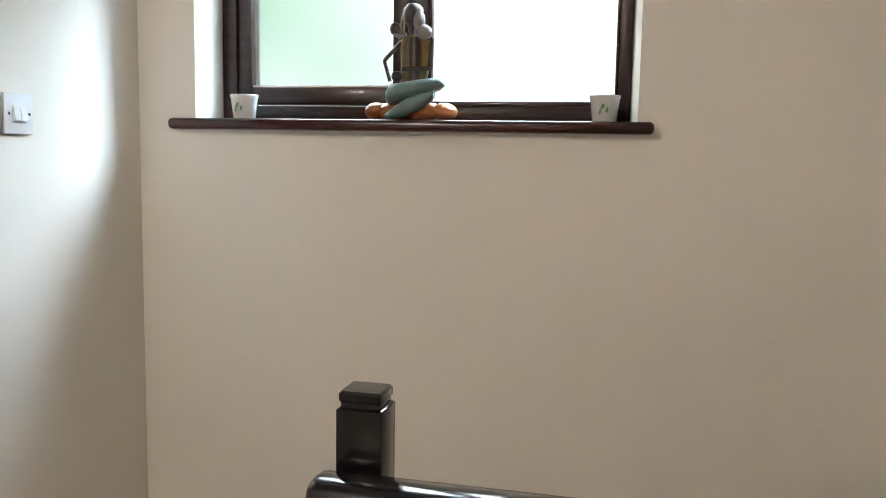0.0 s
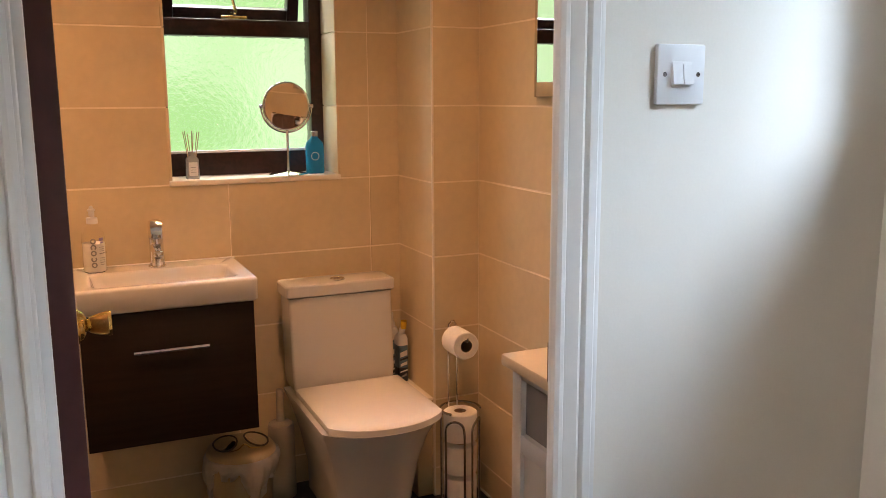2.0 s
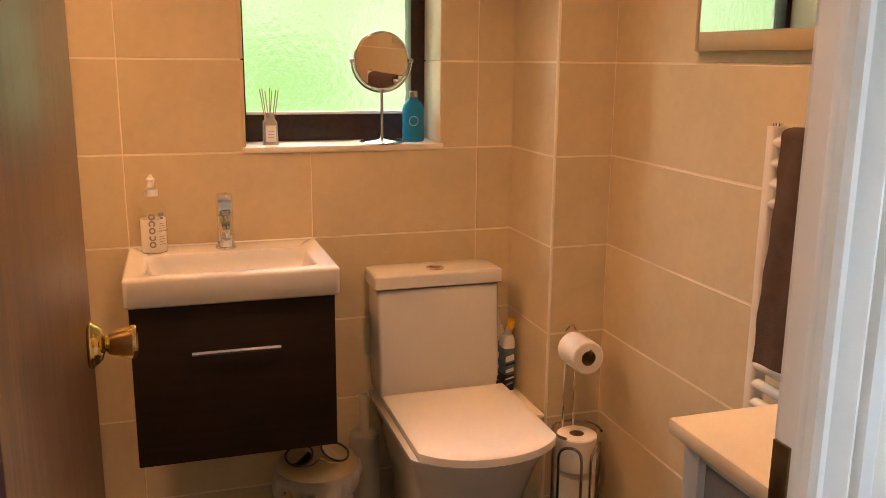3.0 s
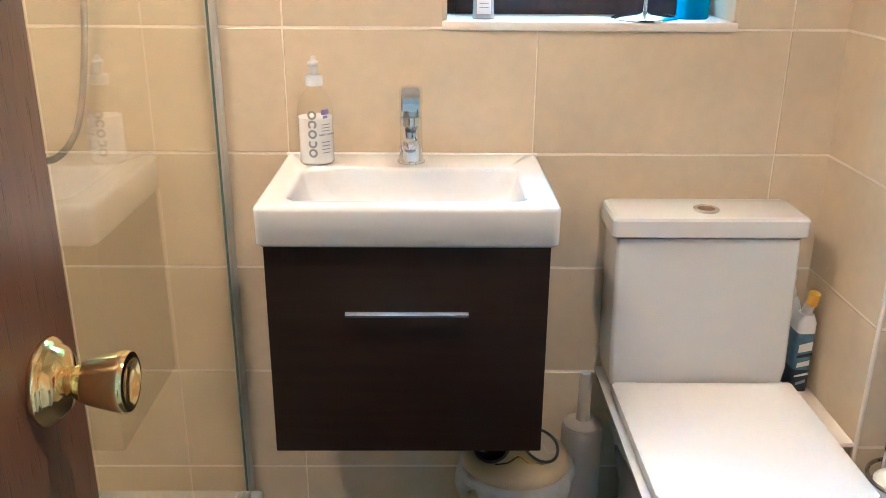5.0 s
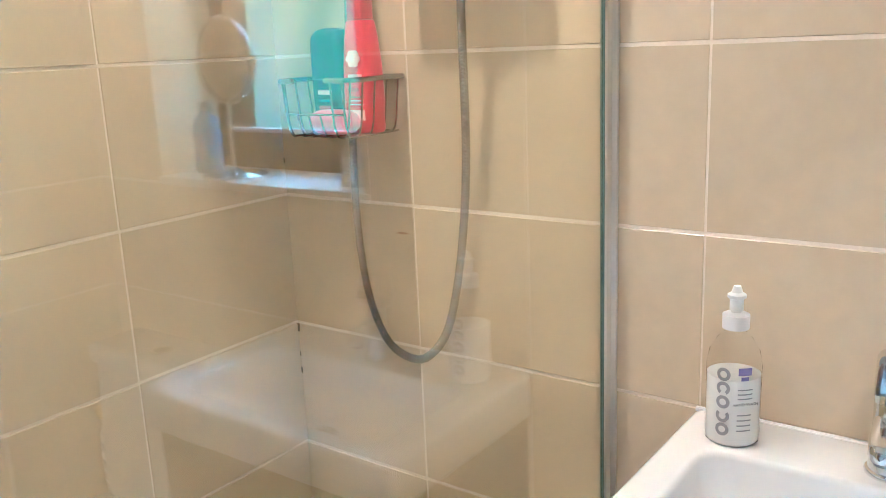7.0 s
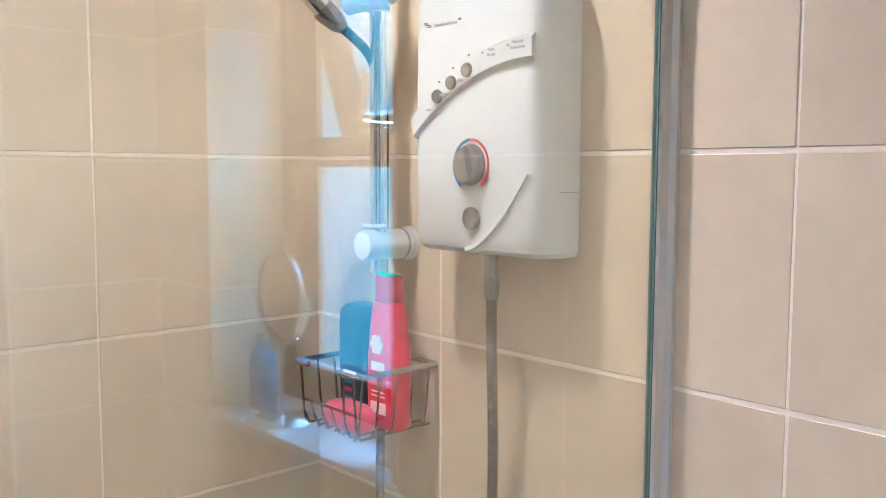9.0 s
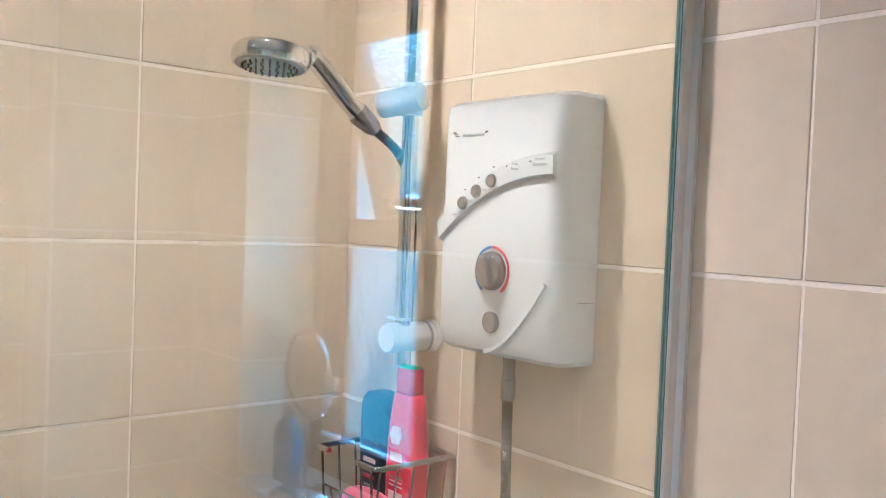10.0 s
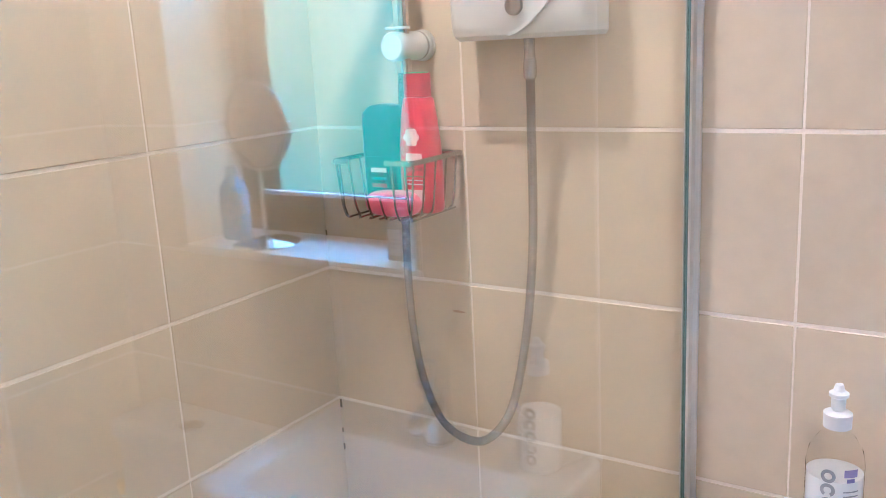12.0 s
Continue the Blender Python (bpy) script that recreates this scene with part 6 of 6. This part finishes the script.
def figurine():
    """A seated stylised statue: one plain mesh."""
    ox, oy, oz = -0.374, 2.115, LWZ0
    bm = B()

    def tag(i, start):
        bm.faces.ensure_lookup_table()
        for f in bm.faces[start:]:
            f.material_index = i

    def blob(c, r, i, seg=20, rows=10, turn=0.0):
        s = len(bm.faces)
        loops = []
        for k in range(1, rows):
            t = -math.pi / 2 + math.pi * k / rows
            loops.append([(ox + c[0] + r[0] * math.cos(t) * math.cos(a), oy + c[1] + r[1] * math.cos(t) * math.sin(a), oz + c[2] + r[2] * math.sin(t)) for a in (2 * math.pi * j / seg for j in range(seg))])
        loft(bm, loops)
        tag(i, s)

    def limb(pts, r, i):
        s = len(bm.faces)
        tube(bm, curve_points([(ox + p[0], oy + p[1], oz + p[2]) for p in pts], 6), r, 10)
        tag(i, s)
    # ribbed seat
    for k in range(6):
        u = -0.085 + 0.034 * k
        blob((u, 0.0, 0.022), (0.032, 0.045, 0.0225), 0)
    # crossed legs
    s = len(bm.faces)
    loft(bm, [[(ox + x, oy - 0.018 + d * math.sin(a), oz + z + w * math.cos(a)) for a in (2 * math.pi * i / 14 for i in range(14))] for x, z, w, d in
              ((-0.055, 0.058, 0.016, 0.022), (-0.045, 0.060, 0.028, 0.034), (-0.01, 0.068, 0.026, 0.036), (0.04, 0.080, 0.021, 0.030), (0.075, 0.087, 0.015, 0.024), (0.088, 0.088, 0.006, 0.012))])
    loft(bm, [[(ox + x, oy - 0.046 + d * math.sin(a), oz + z + w * math.cos(a)) for a in (2 * math.pi * i / 14 for i in range(14))] for x, z, w, d in
              ((0.070, 0.062, 0.010, 0.012), (0.04, 0.046, 0.020, 0.016), (0.0, 0.030, 0.022, 0.018), (-0.03, 0.016, 0.014, 0.016), (-0.05, 0.009, 0.007, 0.010))])
    tag(1, s)
    # torso, arms, neck, head
    s = len(bm.faces)
    loft(bm, [[(ox + x + w * math.cos(a), oy + 0.002 + 0.018 * math.sin(a), oz + z) for a in (2 * math.pi * i / 14 for i in range(14))] for x, z, w in
              ((0.004, 0.07, 0.032), (0.006, 0.10, 0.034), (0.010, 0.14, 0.038), (0.012, 0.175, 0.041), (0.012, 0.195, 0.040), (0.010, 0.207, 0.024))])
    tag(3, s)
    s = len(bm.faces)
    loft(bm, [[(ox + 0.012 + w * math.cos(a), oy - 0.010 + 0.016 * math.sin(a), oz + z) for a in (2 * math.pi * i / 12 for i in range(12))] for z, w in ((0.10, 0.014), (0.14, 0.018), (0.185, 0.020), (0.20, 0.012))])
    tag(2, s)
    s = len(bm.faces)
    for a, b, r in (((-0.028, 0.0, 0.190), (-0.068, -0.006, 0.146), 0.0050), ((-0.068, -0.006, 0.146), (-0.050, -0.016, 0.096), 0.0048),
                    ((0.050, 0.0, 0.198), (0.051, -0.010, 0.128), 0.0062), ((0.054, -0.010, 0.126), (-0.014, -0.034, 0.122), 0.0058)):
        rod(bm, (ox + a[0], oy + a[1], oz + a[2]), (ox + b[0], oy + b[1], oz + b[2]), r, 8)
    tag(2, s)
    blob((-0.030, -0.024, 0.106), (0.014, 0.012, 0.014), 2, 12, 7)
    limb([(0.004, 0.0, 0.20), (0.0, 0.0, 0.225), (-0.002, -0.004, 0.24)], 0.010, 2)
    blob((0.0, -0.002, 0.255), (0.021, 0.022, 0.029), 2)
    blob((0.004, 0.004, 0.266), (0.023, 0.022, 0.018), 4)
    blob((0.030, -0.008, 0.212), (0.024, 0.020, 0.020), 4, 14, 7)
    blob((0.020, -0.008, 0.240), (0.016, 0.018, 0.026), 4, 12, 7)
    blob((-0.040, -0.004, 0.222), (0.015, 0.014, 0.016), 2, 12, 7)
    limb([(-0.012, -0.004, 0.206), (-0.03, -0.006, 0.205), (-0.042, -0.006, 0.212)], 0.007, 4)
    limb([(-0.030, 0.008, 0.19), (-0.026, 0.010, 0.24), (-0.018, 0.010, 0.275)], 0.006, 3)
    solo("figurine", bm, ["stone_orange", "stone_teal", "stone_dark", "stone_olive", "stone_pale"], "glazed ceramic seated figurine on the mahogany window sill", "figurine", angle=50)


light_switch()
newel()
handrail()
cup(-0.815, 2.10)
cup(0.098, 2.10)
figurine()


# ---- tiles ----
TILE_MESHES = {}


def tile_mesh(w, h, t, material, bevel=0.0014):
    key = (round(w, 4), round(h, 4), material)
    if key not in TILE_MESHES:
        bm = B()
        box(bm, -w / 2, w / 2, -h / 2, h / 2, 0, t, bevel, 1)
        TILE_MESHES[key] = mesh("tile", bm, material, 20)
    return TILE_MESHES[key]


def lay(parent, axis, face, sign, u_joint, u0, u1, z0, z1, hole=None, gap=0.0019, bed=0.0042, pitch=TW):
    """Wall tiles in a stacked bond on the plane axis = face, looking along sign."""
    us = sorted({u0, u1, *[u for u in (u_joint + pitch * k for k in range(-8, 9)) if u0 + 0.012 < u < u1 - 0.012]})
    zs = sorted({z0, z1, *[z for z in (JOINT_Z + TH * k for k in range(-8, 9)) if z0 + 0.012 < z < z1 - 0.012]})
    for a, b in zip(us, us[1:]):
        for c, d in zip(zs, zs[1:]):
            cells = [(a, b, c, d)]
            if hole and a < hole[1] and b > hole[0] and c < hole[3] - 0.002 and d > hole[2] + 0.002:
                cells = [(p, q, c, d) for p, q in ((a, min(b, hole[0])), (max(a, hole[1]), b)) if q - p > 0.012]
            for p, q, r, s in cells:
                # tiles run right into the corners and leave a narrow upright joint elsewhere
                p, q = p + (-0.003 if p == u0 else gap / 2), q - (-0.003 if q == u1 else gap / 2)
                ob = new("tile", tile_mesh(q - p, s - r - bed, TILE_T, "tile"))
                ob.parent = parent
                off = face - sign * TILE_T
                jit = 0.0003 * math.sin(37 * p + 91 * r)
                if axis == "x":
                    ob.matrix_basis = Matrix(((0, 0, sign, off + jit), (1, 0, 0, (p + q) / 2), (0, sign, 0, (r + s) / 2), (0, 0, 0, 1)))
                else:
                    ob.matrix_basis = Matrix(((1, 0, 0, (p + q) / 2), (0, 0, sign, off + jit), (0, 1, 0, (r + s) / 2), (0, 0, 0, 1)))


lay(wall_west, "x", XW, 1, 0.299, YS, COL_Y, 0, H, (BW0, BW1, BWZ0, BWZ1))
lay(wall_shower, "y", YS, 1, -2.641, XW, XD_IN, 0, H)
lay(wall_north, "y", YR, -1, -1.93, COL_X, XD_IN, 0, H, pitch=0.76)
lay(wall_door_tiled, "x", XD_IN, -1, 1.60, OPEN1 + 0.068, YR, 0, H)
lay(wall_door_tiled, "x", XD_IN, -1, 0.30, YS, OPEN0 - 0.068, 0, H)


def column_tiles():
    zs = [0.0] + [JOINT_Z + TH * k for k in range(-3, 6)] + [H]
    for c, d in zip(zs, zs[1:]):
        for axis in "xy":
            w = (YR - COL_Y) if axis == "x" else (COL_X - XW)
            ob = new("tile", tile_mesh(w - 0.006, d - c - 0.0042, TILE_T, "tile"))
            ob.parent = column
            ob.matrix_parent_inverse = Matrix.Translation(column.location).inverted()
            if axis == "x":
                ob.matrix_basis = Matrix(((0, 0, 1, COL_X - TILE_T), (1, 0, 0, (YR + COL_Y) / 2 + 0.002), (0, 1, 0, (c + d) / 2), (0, 0, 0, 1)))
            else:
                ob.matrix_basis = Matrix(((1, 0, 0, (XW + COL_X) / 2 - 0.002), (0, 0, -1, COL_Y + TILE_T), (0, 1, 0, (c + d) / 2), (0, 0, 0, 1)))
    bm = B()
    rod(bm, (COL_X - 0.004, COL_Y + 0.004, 0.002), (COL_X - 0.004, COL_Y + 0.004, H), 0.0048, 12)
    part("corner_trim", bm, "trim", column, "white corner trim")


column_tiles()


def floor_tiles():
    s = 0.333
    for i in range(7):
        for j in range(8):
            x0, x1 = max(XW, XW + s * i), min(XD_IN + 0.06, XW + s * (i + 1))
            y0, y1 = max(YS, 1.053 + s * (j - 4)), min(YR, 1.053 + s * (j - 3))
            if x1 - x0 < 0.02 or y1 - y0 < 0.02:
                continue
            ob = new("tile", tile_mesh(x1 - x0 - 0.004, y1 - y0 - 0.004, 0.004, "floor_tile", 0.001))
            ob.parent = floor
            ob.matrix_basis = Matrix.Translation(((x0 + x1) / 2, (y0 + y1) / 2, -0.004))


floor_tiles()
bm = B()
box(bm, XW, XW + 0.006, 0.70, 1.46, 0.0, 0.006)
box(bm, -2.69, -1.25, YR - 0.006, YR, 0.0, 0.006)
solo("trim", bm, "trim", "white sealant line between wall tiles and floor", "trim", "structure")

bm = B()
for z0, z1, w in ((0.842, 0.858, 0.004), (0.792, 0.800, 0.002), (0.756, 0.768, 0.003), (1.172, 1.182, 0.002)):
    box(bm, XW + 0.0006, XW + 0.0022, 0.0006, 0.0006 + w, z0, z1)
solo("mould_marks", bm, "mould", "small dark mould marks on the shower grout", "mould", "stuff")
bm = B()
lathe(bm, (XW + 0.0002, 0.274, 1.064), [(0.010, 0.0), (0.010, 0.0005), (0.0, 0.0006)], 20, (1, 0, 0))
bmesh.ops.scale(bm, verts=bm.verts[:], vec=(1, 1.2, 0.2), space=Matrix.Translation((0, -0.274, -1.064)))
solo("rust_mark", bm, "rust", "small faded rust mark on a shower tile", "stain", "stuff")
